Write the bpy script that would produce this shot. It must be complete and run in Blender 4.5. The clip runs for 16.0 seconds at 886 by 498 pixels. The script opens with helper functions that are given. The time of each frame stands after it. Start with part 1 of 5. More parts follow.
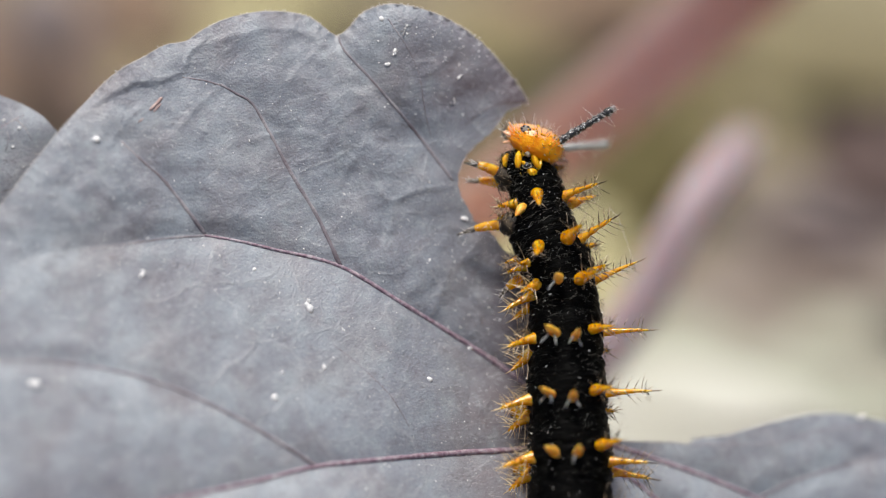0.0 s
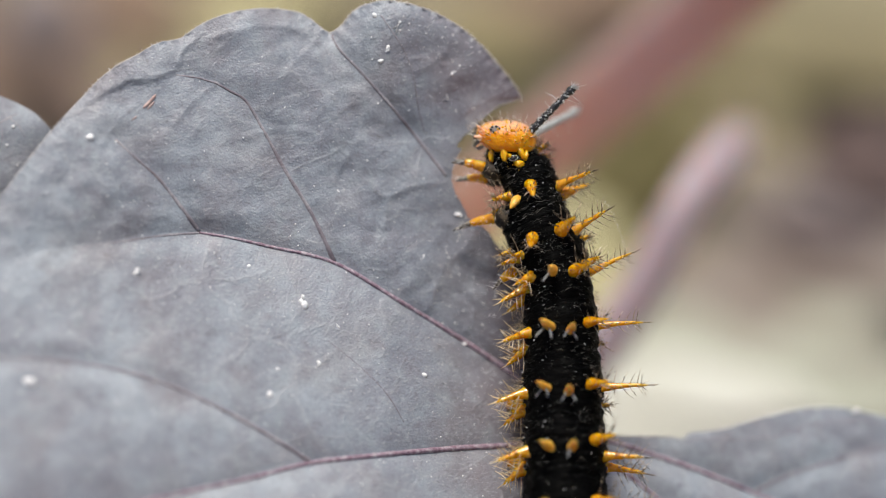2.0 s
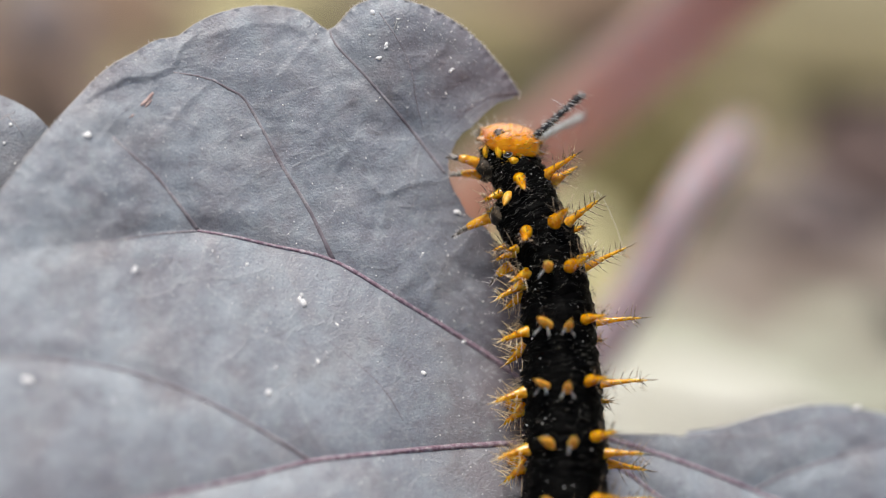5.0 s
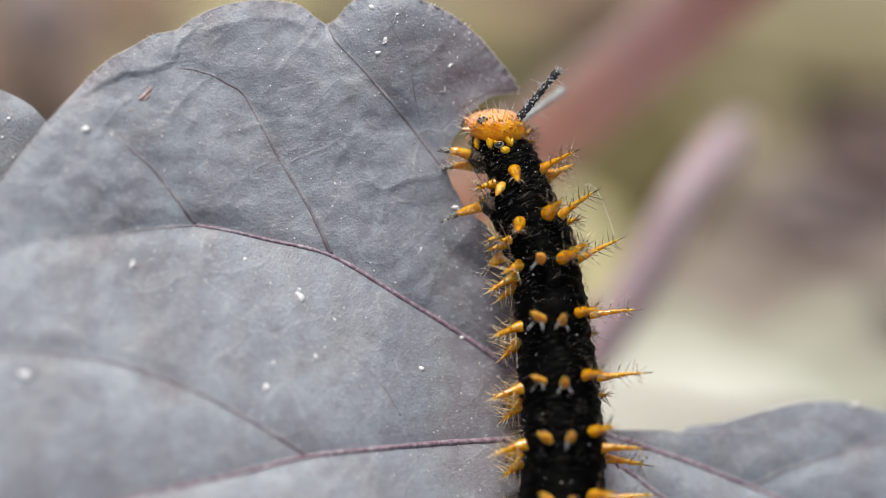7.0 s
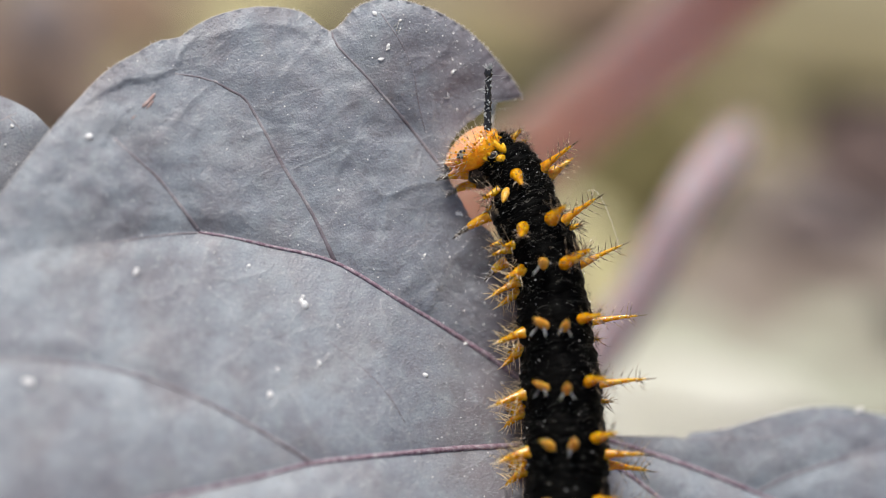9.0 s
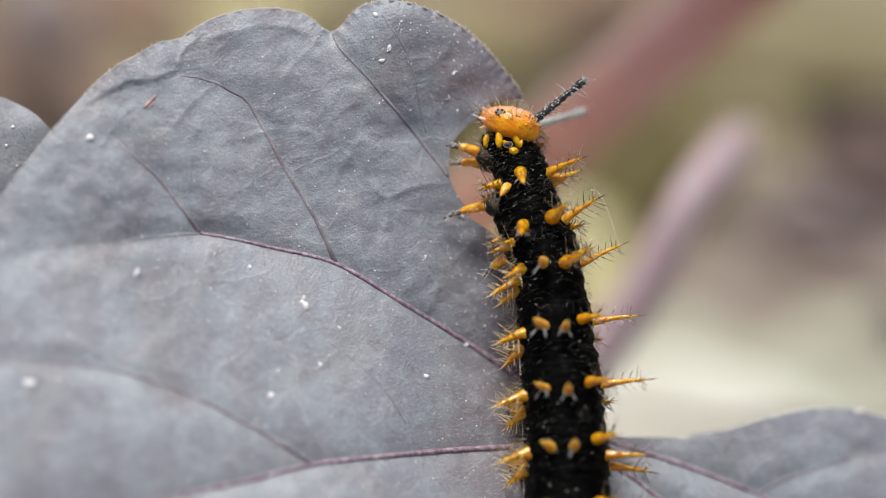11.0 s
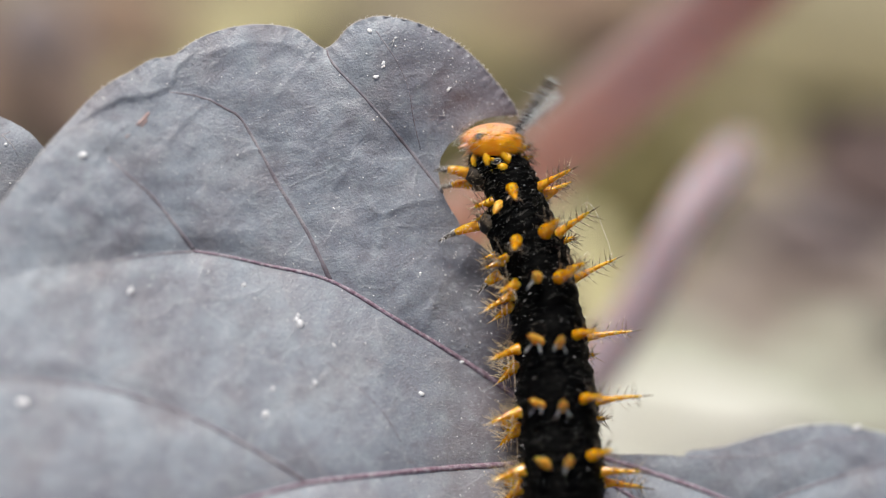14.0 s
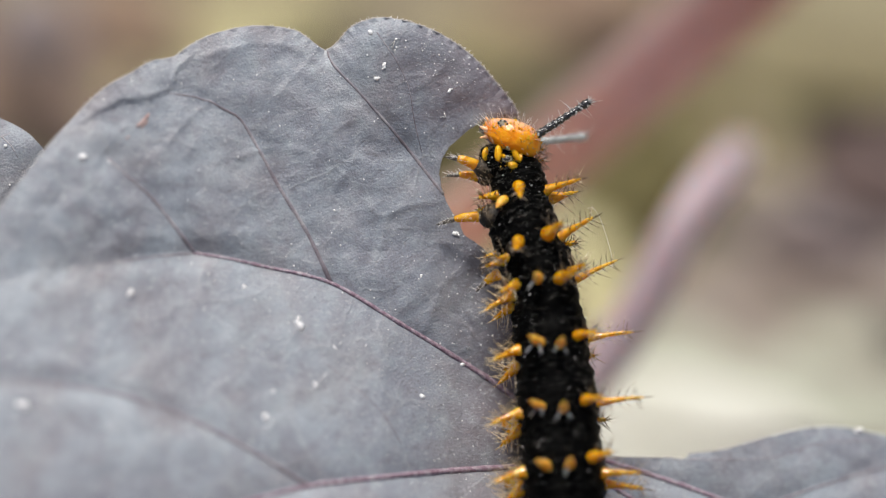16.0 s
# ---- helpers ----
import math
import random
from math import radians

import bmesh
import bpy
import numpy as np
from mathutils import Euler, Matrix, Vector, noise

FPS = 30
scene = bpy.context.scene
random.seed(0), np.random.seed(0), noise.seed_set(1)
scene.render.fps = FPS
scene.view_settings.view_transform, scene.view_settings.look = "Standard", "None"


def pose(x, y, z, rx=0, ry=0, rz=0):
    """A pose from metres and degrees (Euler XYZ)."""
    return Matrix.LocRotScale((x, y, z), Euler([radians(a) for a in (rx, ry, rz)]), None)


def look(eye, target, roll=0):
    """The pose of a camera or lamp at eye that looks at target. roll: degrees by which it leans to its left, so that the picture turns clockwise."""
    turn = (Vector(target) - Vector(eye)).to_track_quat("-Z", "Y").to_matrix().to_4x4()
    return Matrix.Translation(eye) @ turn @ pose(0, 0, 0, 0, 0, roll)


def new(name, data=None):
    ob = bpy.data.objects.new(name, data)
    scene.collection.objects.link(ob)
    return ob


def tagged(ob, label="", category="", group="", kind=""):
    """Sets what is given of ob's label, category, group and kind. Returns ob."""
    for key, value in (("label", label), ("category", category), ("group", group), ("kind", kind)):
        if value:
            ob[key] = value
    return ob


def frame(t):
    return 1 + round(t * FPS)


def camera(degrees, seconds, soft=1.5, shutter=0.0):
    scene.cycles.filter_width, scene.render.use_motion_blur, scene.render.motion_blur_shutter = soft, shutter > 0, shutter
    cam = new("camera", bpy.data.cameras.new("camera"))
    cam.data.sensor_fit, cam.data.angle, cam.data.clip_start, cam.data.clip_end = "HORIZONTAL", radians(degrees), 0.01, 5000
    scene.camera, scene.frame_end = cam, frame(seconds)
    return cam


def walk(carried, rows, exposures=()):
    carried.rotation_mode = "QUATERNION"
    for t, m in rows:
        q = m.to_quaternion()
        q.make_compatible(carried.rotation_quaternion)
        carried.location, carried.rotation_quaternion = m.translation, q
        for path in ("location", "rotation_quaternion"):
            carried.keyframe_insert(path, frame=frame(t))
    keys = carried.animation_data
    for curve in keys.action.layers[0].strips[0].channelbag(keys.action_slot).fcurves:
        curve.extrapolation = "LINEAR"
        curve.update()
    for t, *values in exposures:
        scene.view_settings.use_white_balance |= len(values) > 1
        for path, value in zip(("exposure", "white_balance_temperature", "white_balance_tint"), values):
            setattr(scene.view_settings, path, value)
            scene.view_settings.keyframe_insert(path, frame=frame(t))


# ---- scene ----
from mathutils.geometry import delaunay_2d_cdt

# ---------------------------------------------------------------- camera
# The stage is the plane of the leaf: x across, y up it, z towards the camera, in millimetres.
STAGE = pose(0, 0, 0.075, 50)
MM = 0.001
cam = camera(20, 16.0, 1.1, 0.5)
cam.data.dof.use_dof = True
cam.data.dof.focus_distance = 0.1867
cam.data.dof.aperture_fstop = 6.8


def view(yaw, pitch, roll, x, y, distance):
    """A pose of the hand-held camera over the stage (degrees and millimetres)."""
    return STAGE @ pose(x * MM, y * MM, distance * MM) @ pose(0, 0, 0, 0, yaw) @ pose(0, 0, 0, pitch) @ pose(0, 0, 0, 0, 0, roll)


walk(cam, [
    (0, view(0.0000, 0.0000, 0.00, -0.000, 0.000, 190.00)),
    (0.5, view(-0.0170, -0.0224, -0.06, 0.131, -0.172, 189.65)),
    (1, view(-0.0226, -0.0582, -0.28, 0.173, -0.447, 189.91)),
    (1.5, view(-0.0151, -0.0710, -0.41, 0.116, -0.544, 189.71)),
    (2, view(-0.0403, -0.0274, -0.30, 0.309, -0.211, 190.26)),
    (2.5, view(-0.0508, -0.0350, -0.30, 0.390, -0.268, 189.70)),
    (3, view(-0.0545, -0.0315, -0.26, 0.418, -0.242, 189.56)),
    (3.5, view(-0.0597, -0.0291, -0.32, 0.458, -0.223, 189.88)),
    (4, view(-0.0424, -0.0305, -0.43, 0.325, -0.234, 189.70)),
    (6.5, view(-0.0617, -0.0658, -0.40, 0.473, -0.505, 189.66)),
    (7, view(-0.0591, -0.0755, -0.25, 0.453, -0.579, 189.44)),
    (7.5, view(-0.0651, -0.0456, -0.30, 0.499, -0.349, 189.70)),
    (8, view(-0.0500, -0.0200, -0.44, 0.384, -0.153, 189.41)),
    (8.5, view(-0.0374, -0.0200, -0.26, 0.287, -0.154, 189.40)),
    (9, view(-0.0344, -0.0319, -0.38, 0.264, -0.244, 189.34)),
    (11.5, view(-0.0277, -0.0208, -0.35, 0.212, -0.160, 189.33)),
    (12, view(-0.0385, -0.0188, -0.29, 0.296, -0.144, 188.36)),
    (12.5, view(-0.0344, -0.0134, -0.45, 0.264, -0.103, 188.39)),
    (13, view(-0.0344, -0.0034, -0.49, 0.264, -0.026, 188.39)),
    (13.5, view(-0.0453, 0.0634, -0.41, 0.348, 0.486, 188.63)),
    (14, view(-0.0643, 0.0913, -0.50, 0.493, 0.701, 188.61)),
    (14.5, view(-0.0514, 0.1055, -0.57, 0.394, 0.809, 188.89)),
    (15, view(-0.0560, 0.1165, -0.37, 0.429, 0.893, 188.46)),
    (15.5, view(-0.0478, 0.1319, -0.29, 0.367, 1.012, 188.68)),
    (16, view(-0.0584, 0.1052, -0.48, 0.448, 0.807, 188.03)),
])
scene.view_settings.exposure = 0.0

# ---------------------------------------------------------------- light
SUN_ELEVATION, SUN_TURN = 77, -22
world = bpy.data.worlds.new("world")
scene.world = world
world.use_nodes = True
sky = world.node_tree.nodes.new("ShaderNodeTexSky")
sky.sky_type, sky.sun_disc = "NISHITA", False
sky.sun_elevation, sky.sun_rotation = radians(SUN_ELEVATION), radians(SUN_TURN)
sky.air_density, sky.dust_density, sky.ozone_density = 0.7, 5.0, 0.6
background = world.node_tree.nodes["Background"]
background.inputs["Strength"].default_value = 0.115
world.node_tree.links.new(sky.outputs[0], background.inputs[0])

sun = new("sun", bpy.data.lights.new("sun", "SUN"))
sun.data.energy, sun.data.angle, sun.data.color = 3.14, radians(13), (1.0, 0.96, 0.90)
e, a = radians(SUN_ELEVATION), radians(SUN_TURN)
sun.matrix_world = look((0, 0, 0), (-math.sin(a) * math.cos(e), -math.cos(a) * math.cos(e), -math.sin(e)))


# ---------------------------------------------------------------- materials
def surface(name, colours, grain=1.0, rough=0.5, bump=0.1, fine=0.2, island=False, spec=0.5, sss=0.0, coat=0.0,
            translucent=0.0, contrast=1.0, stretch=(1, 1, 1), coat_rough=0.15):
    """A surface whose colours wander at two scales, with fine relief. grain: the large scale in millimetres, fine: the small one."""
    m = bpy.data.materials.new(name)
    m.use_nodes = True
    nt = m.node_tree
    N, link = nt.nodes.new, nt.links.new
    bsdf = nt.nodes["Principled BSDF"]
    at_ = N("ShaderNodeTexCoord")
    place = N("ShaderNodeMapping")
    place.inputs["Scale"].default_value = stretch
    link(at_.outputs["Object"], place.inputs[0])
    big, small = N("ShaderNodeTexNoise"), N("ShaderNodeTexNoise")
    big.inputs["Scale"].default_value, big.inputs["Detail"].default_value = 1000 / grain, 6
    small.inputs["Scale"].default_value, small.inputs["Detail"].default_value = 1000 / fine, 4
    for tex in (big, small):
        link(place.outputs[0], tex.inputs["Vector"])
    mix = N("ShaderNodeMath")
    mix.operation = "MULTIPLY_ADD"
    link(small.outputs[0], mix.inputs[0])
    mix.inputs[1].default_value = 0.45
    link(big.outputs[0], mix.inputs[2])
    ramp = N("ShaderNodeValToRGB")
    lo, hi = 0.725 - 0.22 / contrast, 0.725 + 0.22 / contrast
    el = ramp.color_ramp.elements
    while len(el) < len(colours):
        el.new(0.5)
    for i, c in enumerate(colours):
        el[i].position = lo + (hi - lo) * i / max(1, len(colours) - 1)
        el[i].color = (*c, 1)
    link(mix.outputs[0], ramp.inputs[0])
    link(ramp.outputs[0], bsdf.inputs["Base Color"])
    rr = N("ShaderNodeMapRange")
    rr.inputs["To Min"].default_value, rr.inputs["To Max"].default_value = max(0.05, rough - 0.12), min(1, rough + 0.12)
    link(small.outputs[0], rr.inputs[0])
    link(rr.outputs[0], bsdf.inputs["Roughness"])
    bsdf.inputs["Specular IOR Level"].default_value = spec
    bsdf.inputs["Coat Weight"].default_value = coat
    bsdf.inputs["Coat Roughness"].default_value = coat_rough
    if sss:
        bsdf.inputs["Subsurface Weight"].default_value = sss
        bsdf.inputs["Subsurface Radius"].default_value = (1.0, 0.45, 0.1)
        bsdf.inputs["Subsurface Scale"].default_value = 0.0006
    if bump:
        b = N("ShaderNodeBump")
        b.inputs["Strength"].default_value, b.inputs["Distance"].default_value = min(1, bump), fine * MM * 0.5
        link(small.outputs[0], b.inputs["Height"])
        link(b.outputs[0], bsdf.inputs["Normal"])
    if translucent:
        tr, ms = N("ShaderNodeBsdfTranslucent"), N("ShaderNodeMixShader")
        link(ramp.outputs[0], tr.inputs[0])
        ms.inputs[0].default_value = translucent
        link(bsdf.outputs[0], ms.inputs[1])
        link(tr.outputs[0], ms.inputs[2])
        link(ms.outputs[0], nt.nodes["Material Output"].inputs[0])
    return m


def leaf_surface():
    """A waxy purple-grey leaf: cloudy bloom, puckered cells, a faint net of small veins and a fine grain."""
    m = surface("purple_leaf", [(0.209, 0.211, 0.244), (0.262, 0.282, 0.321), (0.314, 0.352, 0.396), (0.397, 0.45, 0.494)], 5, 0.44, 0, 0.16, spec=0.55, translucent=0.05, contrast=0.95)
    nt = m.node_tree
    N, link = nt.nodes.new, nt.links.new
    bsdf, at_ = nt.nodes["Principled BSDF"], nt.nodes["Texture Coordinate"]

    def noise_of(size, detail=3.0):
        n = N("ShaderNodeTexNoise")
        n.inputs["Scale"].default_value, n.inputs["Detail"].default_value = 1000 / size, detail
        link(at_.outputs["Object"], n.inputs["Vector"])
        return n

    def maths(kind, a, b, c=None):
        n = N("ShaderNodeMath")
        n.operation = kind
        for i, v in enumerate((a, b, c)):
            if isinstance(v, (int, float)):
                n.inputs[i].default_value = v
            elif v is not None:
                link(v, n.inputs[i])
        return n.outputs[0]

    warp, add = noise_of(3.0), N("ShaderNodeVectorMath")
    add.operation = "MULTIPLY_ADD"
    link(warp.outputs["Color"], add.inputs[0])
    add.inputs[1].default_value = (0.003, 0.003, 0.003)
    link(at_.outputs["Object"], add.inputs[2])
    net = N("ShaderNodeTexVoronoi")
    net.feature = "DISTANCE_TO_EDGE"
    net.inputs["Scale"].default_value = 1000 / 5.0
    link(add.outputs[0], net.inputs["Vector"])
    line = N("ShaderNodeMapRange")
    line.inputs["From Max"].default_value = 0.05
    line.inputs["To Min"].default_value, line.inputs["To Max"].default_value = 1.0, 0.0
    link(net.outputs["Distance"], line.inputs[0])
    cells = N("ShaderNodeTexVoronoi")
    cells.feature = "SMOOTH_F1"
    cells.inputs["Scale"].default_value = 1000 / 1.1
    link(add.outputs[0], cells.inputs["Vector"])
    fine, mid, crinkle = noise_of(0.16, 5), noise_of(1.6, 4), noise_of(0.5, 3)
    ridges = maths("ABSOLUTE", maths("SUBTRACT", crinkle.outputs[0], 0.5), 0.0)
    height = maths("MULTIPLY_ADD", ridges, -0.13, maths("MULTIPLY", crinkle.outputs[0], 0.07))
    height = maths("ADD", height, maths("MULTIPLY_ADD", fine.outputs[0], 0.23, maths("MULTIPLY_ADD", mid.outputs[0], 0.34, maths("MULTIPLY", cells.outputs["Distance"], -0.10))))
    height = maths("MULTIPLY_ADD", line.outputs[0], 0.065, height)
    b = N("ShaderNodeBump")
    b.inputs["Strength"].default_value, b.inputs["Distance"].default_value = 0.85, 0.00036
    link(height, b.inputs["Height"])
    link(b.outputs[0], bsdf.inputs["Normal"])
    ramp = nt.nodes["Color Ramp"]
    pale = N("ShaderNodeMix")
    pale.data_type = "RGBA"
    patch = noise_of(7.0, 1)
    link(maths("MULTIPLY", line.outputs[0], maths("MULTIPLY", patch.outputs[0], 0.28)), pale.inputs["Factor"])
    link(ramp.outputs[0], pale.inputs["A"])
    pale.inputs["B"].default_value = (0.55, 0.56, 0.57, 1)
    flush = N("ShaderNodeMix")
    flush.data_type = "RGBA"
    blot = noise_of(4.5, 4)
    mask = N("ShaderNodeMapRange")
    mask.inputs["From Min"].default_value, mask.inputs["From Max"].default_value, mask.inputs["To Max"].default_value = 0.46, 0.68, 0.42
    link(blot.outputs[0], mask.inputs[0])
    link(mask.outputs[0], flush.inputs["Factor"])
    link(pale.outputs["Result"], flush.inputs["A"])
    flush.inputs["B"].default_value = (0.235, 0.203, 0.207, 1)
    # the purple flush of the tissue along the wounded side, with the body's contact shadow painted in
    split = N("ShaderNodeSeparateXYZ")
    link(at_.outputs["Object"], split.inputs[0])
    band = []
    for lo, hi in ((-0.001, 0.0065), (0.015, 0.011)):
        r = N("ShaderNodeMapRange")
        r.inputs["From Min"].default_value, r.inputs["From Max"].default_value = lo, hi
        link(split.outputs[0], r.inputs[0])
        band.append(r.outputs[0])
    wound_shade = N("ShaderNodeMix")
    wound_shade.data_type = "RGBA"
    link(maths("MULTIPLY", maths("MULTIPLY", band[0], band[1]), maths("MULTIPLY_ADD", blot.outputs[0], 0.7, 0.48)), wound_shade.inputs["Factor"])
    link(flush.outputs["Result"], wound_shade.inputs["A"])
    wound_shade.inputs["B"].default_value = (0.135, 0.10, 0.112, 1)
    # and that of the young lobe, in a patch below its border
    off, far, patch2, young = N("ShaderNodeVectorMath"), N("ShaderNodeVectorMath"), N("ShaderNodeMapRange"), N("ShaderNodeMix")
    off.operation, far.operation = "MULTIPLY_ADD", "LENGTH"
    link(at_.outputs["Object"], off.inputs[0])
    off.inputs[1].default_value, off.inputs[2].default_value = (1.0, 1.35, 0.0), (-0.0002, -0.0190, 0.0)
    link(off.outputs[0], far.inputs[0])
    patch2.inputs["From Min"].default_value, patch2.inputs["From Max"].default_value = 0.0062, 0.0012
    link(far.outputs["Value"], patch2.inputs[0])
    young.data_type = "RGBA"
    link(maths("MULTIPLY", patch2.outputs[0], maths("MULTIPLY_ADD", blot.outputs[0], 1.0, -0.18)), young.inputs["Factor"])
    link(wound_shade.outputs["Result"], young.inputs["A"])
    young.inputs["B"].default_value = (0.215, 0.155, 0.16, 1)
    # pale scuffs of the bloom and dark pores
    last = young.outputs["Result"]
    for size, lo, hi, amount, colour, squash in ((0.42, 0.56, 0.68, 0.42, (0.50, 0.53, 0.55), (1.0, 2.2, 1.0)), (2.2, 0.52, 0.70, 0.25, (0.40, 0.465, 0.485), (1.6, 1.0, 1.0)),
                                                 (0.30, 0.58, 0.74, 0.42, (0.10, 0.09, 0.105), (1.0, 1.0, 1.0)), (1.3, 0.56, 0.72, 0.30, (0.135, 0.118, 0.13), (1.0, 1.5, 1.0))):
        turn, tex, mask2, mix2 = N("ShaderNodeMapping"), N("ShaderNodeTexNoise"), N("ShaderNodeMapRange"), N("ShaderNodeMix")
        turn.inputs["Scale"].default_value, turn.inputs["Location"].default_value = squash, (size, size * 3, lo)
        link(at_.outputs["Object"], turn.inputs[0])
        link(turn.outputs[0], tex.inputs["Vector"])
        tex.inputs["Scale"].default_value, tex.inputs["Detail"].default_value = 1000 / size, 5
        mask2.inputs["From Min"].default_value, mask2.inputs["From Max"].default_value, mask2.inputs["To Max"].default_value = lo, hi, amount
        link(tex.outputs[0], mask2.inputs[0])
        mix2.data_type = "RGBA"
        link(mask2.outputs[0], mix2.inputs["Factor"])
        link(last, mix2.inputs["A"])
        mix2.inputs["B"].default_value = (*colour, 1)
        last = mix2.outputs["Result"]
    link(last, bsdf.inputs["Base Color"])
    return m


LEAF = leaf_surface()
VEIN = surface("leaf_vein", [(0.18, 0.108, 0.145), (0.285, 0.205, 0.25), (0.46, 0.405, 0.44)], 0.4, 0.42, 1.0, 0.12, contrast=1.2)
FINE_VEIN = surface("fine_leaf_vein", [(0.15, 0.125, 0.14), (0.235, 0.212, 0.235), (0.43, 0.41, 0.42)], 2, 0.5, 0.4, 0.15)
RIM = surface("leaf_rim", [(0.33, 0.31, 0.31), (0.50, 0.475, 0.46)], 1.0, 0.6, 0.5, 0.1)
SCAR = surface("leaf_scar", [(0.40, 0.26, 0.235), (0.62, 0.49, 0.45)], 0.6, 0.7, 0.6, 0.1)
GRAIN = surface("white_grain", [(0.90, 0.90, 0.89), (0.95, 0.95, 0.94)], 0.2, 0.5, 0.3, 0.05)
FIBRE = surface("pale_fibre", [(0.68, 0.66, 0.64), (0.85, 0.84, 0.81)], 0.2, 0.5, 0, 0.05)
SKIN = surface("black_skin", [(0.0002, 0.0002, 0.0003), (0.0005, 0.0006, 0.0006), (0.0045, 0.0048, 0.0042)], 1.1, 0.42, 1.0, 0.34, spec=0.035, stretch=(0.7, 3.4, 0.7), coat=0.01, coat_rough=0.3)
ORANGE = surface("orange_spine", [(0.72, 0.27, 0.0), (0.95, 0.47, 0.0), (0.99, 0.66, 0.06)], 0.7, 0.24, 0.5, 0.24, sss=0.35, coat=1.0, coat_rough=0.12, contrast=1.4, translucent=0.3)
BULB = surface("peach_orange_bulb", [(0.66, 0.29, 0.02), (0.86, 0.46, 0.05), (0.93, 0.62, 0.18)], 0.8, 0.42, 0.3, 0.2, sss=0.35, contrast=1.2)
SOCKET = surface("pale_socket", [(0.24, 0.20, 0.14), (0.52, 0.47, 0.39)], 0.5, 0.25, 0.3, 0.1, sss=0.3, coat=0.6)
CLAW = surface("grey_brown_claw", [(0.03, 0.024, 0.018), (0.13, 0.11, 0.085), (0.42, 0.38, 0.31)], 0.35, 0.3, 0.6, 0.1, coat=0.6, contrast=1.4)
YELLOW = surface("yellow_mark", [(0.66, 0.27, 0.0), (0.86, 0.44, 0.0), (0.90, 0.55, 0.02)], 0.5, 0.35, 0.4, 0.1, sss=0.25)
HEAD = surface("orange_head", [(0.95, 0.25, 0), (0.99, 0.36, 0.0), (0.99, 0.46, 0.004)], 1.9, 0.34, 0.6, 0.3, spec=0.3, sss=0.35, coat=0.4, coat_rough=0.2, contrast=1.3)
# sheen of the top light painted pale peach on the crown, with an uneven edge; the face round the mouth is peach too
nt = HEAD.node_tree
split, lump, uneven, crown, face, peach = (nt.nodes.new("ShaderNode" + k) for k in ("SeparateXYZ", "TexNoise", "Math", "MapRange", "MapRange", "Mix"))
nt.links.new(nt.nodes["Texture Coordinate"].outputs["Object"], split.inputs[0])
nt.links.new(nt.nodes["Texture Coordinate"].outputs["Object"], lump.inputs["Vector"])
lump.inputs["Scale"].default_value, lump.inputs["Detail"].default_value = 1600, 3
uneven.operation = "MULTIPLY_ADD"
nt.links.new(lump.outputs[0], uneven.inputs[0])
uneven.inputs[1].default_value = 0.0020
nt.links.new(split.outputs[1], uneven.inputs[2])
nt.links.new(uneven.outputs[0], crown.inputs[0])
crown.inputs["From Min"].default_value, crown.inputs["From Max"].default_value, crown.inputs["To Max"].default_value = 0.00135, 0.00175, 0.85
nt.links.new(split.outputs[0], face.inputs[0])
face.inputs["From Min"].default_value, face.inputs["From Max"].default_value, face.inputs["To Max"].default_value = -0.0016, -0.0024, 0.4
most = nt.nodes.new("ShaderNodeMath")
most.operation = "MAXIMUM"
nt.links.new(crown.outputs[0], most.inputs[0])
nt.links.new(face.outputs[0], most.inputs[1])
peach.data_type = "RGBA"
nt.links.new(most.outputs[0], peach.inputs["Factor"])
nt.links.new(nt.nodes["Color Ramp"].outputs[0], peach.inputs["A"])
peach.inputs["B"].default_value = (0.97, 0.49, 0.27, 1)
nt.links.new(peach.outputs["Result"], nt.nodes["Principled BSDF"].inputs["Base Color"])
PEACH = surface("peach_granule", [(0.93, 0.36, 0.12), (0.95, 0.60, 0.38)], 0.4, 0.3, 0.4, 0.1, sss=0.2, coat=0.5)
# far black horn: its sunlit, out-of-focus paleness put into the colour
PALED_HORN = surface("paled_horn", [(0.34, 0.37, 0.36), (0.60, 0.63, 0.61)], 0.6, 0.35, 0.8, 0.14, coat=0.5)
FUZZ = surface("grey_fuzz", [(0.012, 0.012, 0.011), (0.055, 0.054, 0.048), (0.34, 0.32, 0.28)], 0.3, 0.35, 0, 0.05)
HIP = surface("dark_brown_hip", [(0.006, 0.005, 0.004), (0.035, 0.026, 0.017), (0.16, 0.12, 0.075)], 0.7, 0.5, 0.8, 0.16, spec=0.3, contrast=1.3)
HORN = surface("black_horn", [(0.008, 0.008, 0.009), (0.04, 0.04, 0.042)], 0.5, 0.22, 0.8, 0.14, coat=0.5)
WART = surface("pale_wart", [(0.34, 0.36, 0.36), (0.66, 0.69, 0.68)], 0.2, 0.3, 0.3, 0.08, coat=0.5)
PRONG = surface("grey_prong", [(0.09, 0.10, 0.105), (0.25, 0.26, 0.265)], 0.4, 0.35, 0, 0.08, sss=0.2)
BRISTLE = surface("dark_bristle", [(0.012, 0.010, 0.008), (0.05, 0.035, 0.025), (0.45, 0.34, 0.21), (0.8, 0.72, 0.6)], 0.3, 0.35, 0, 0.05)
HAIR = surface("pale_hair", [(0.62, 0.40, 0.14), (0.78, 0.62, 0.36), (0.88, 0.82, 0.72)], 0.3, 0.35, 0, 0.05)
PINK_STEM = surface("pink_stem", [(0.335, 0.255, 0.29), (0.39, 0.32, 0.35), (0.435, 0.37, 0.395)], 8, 0.45, 0.2, 0.5)
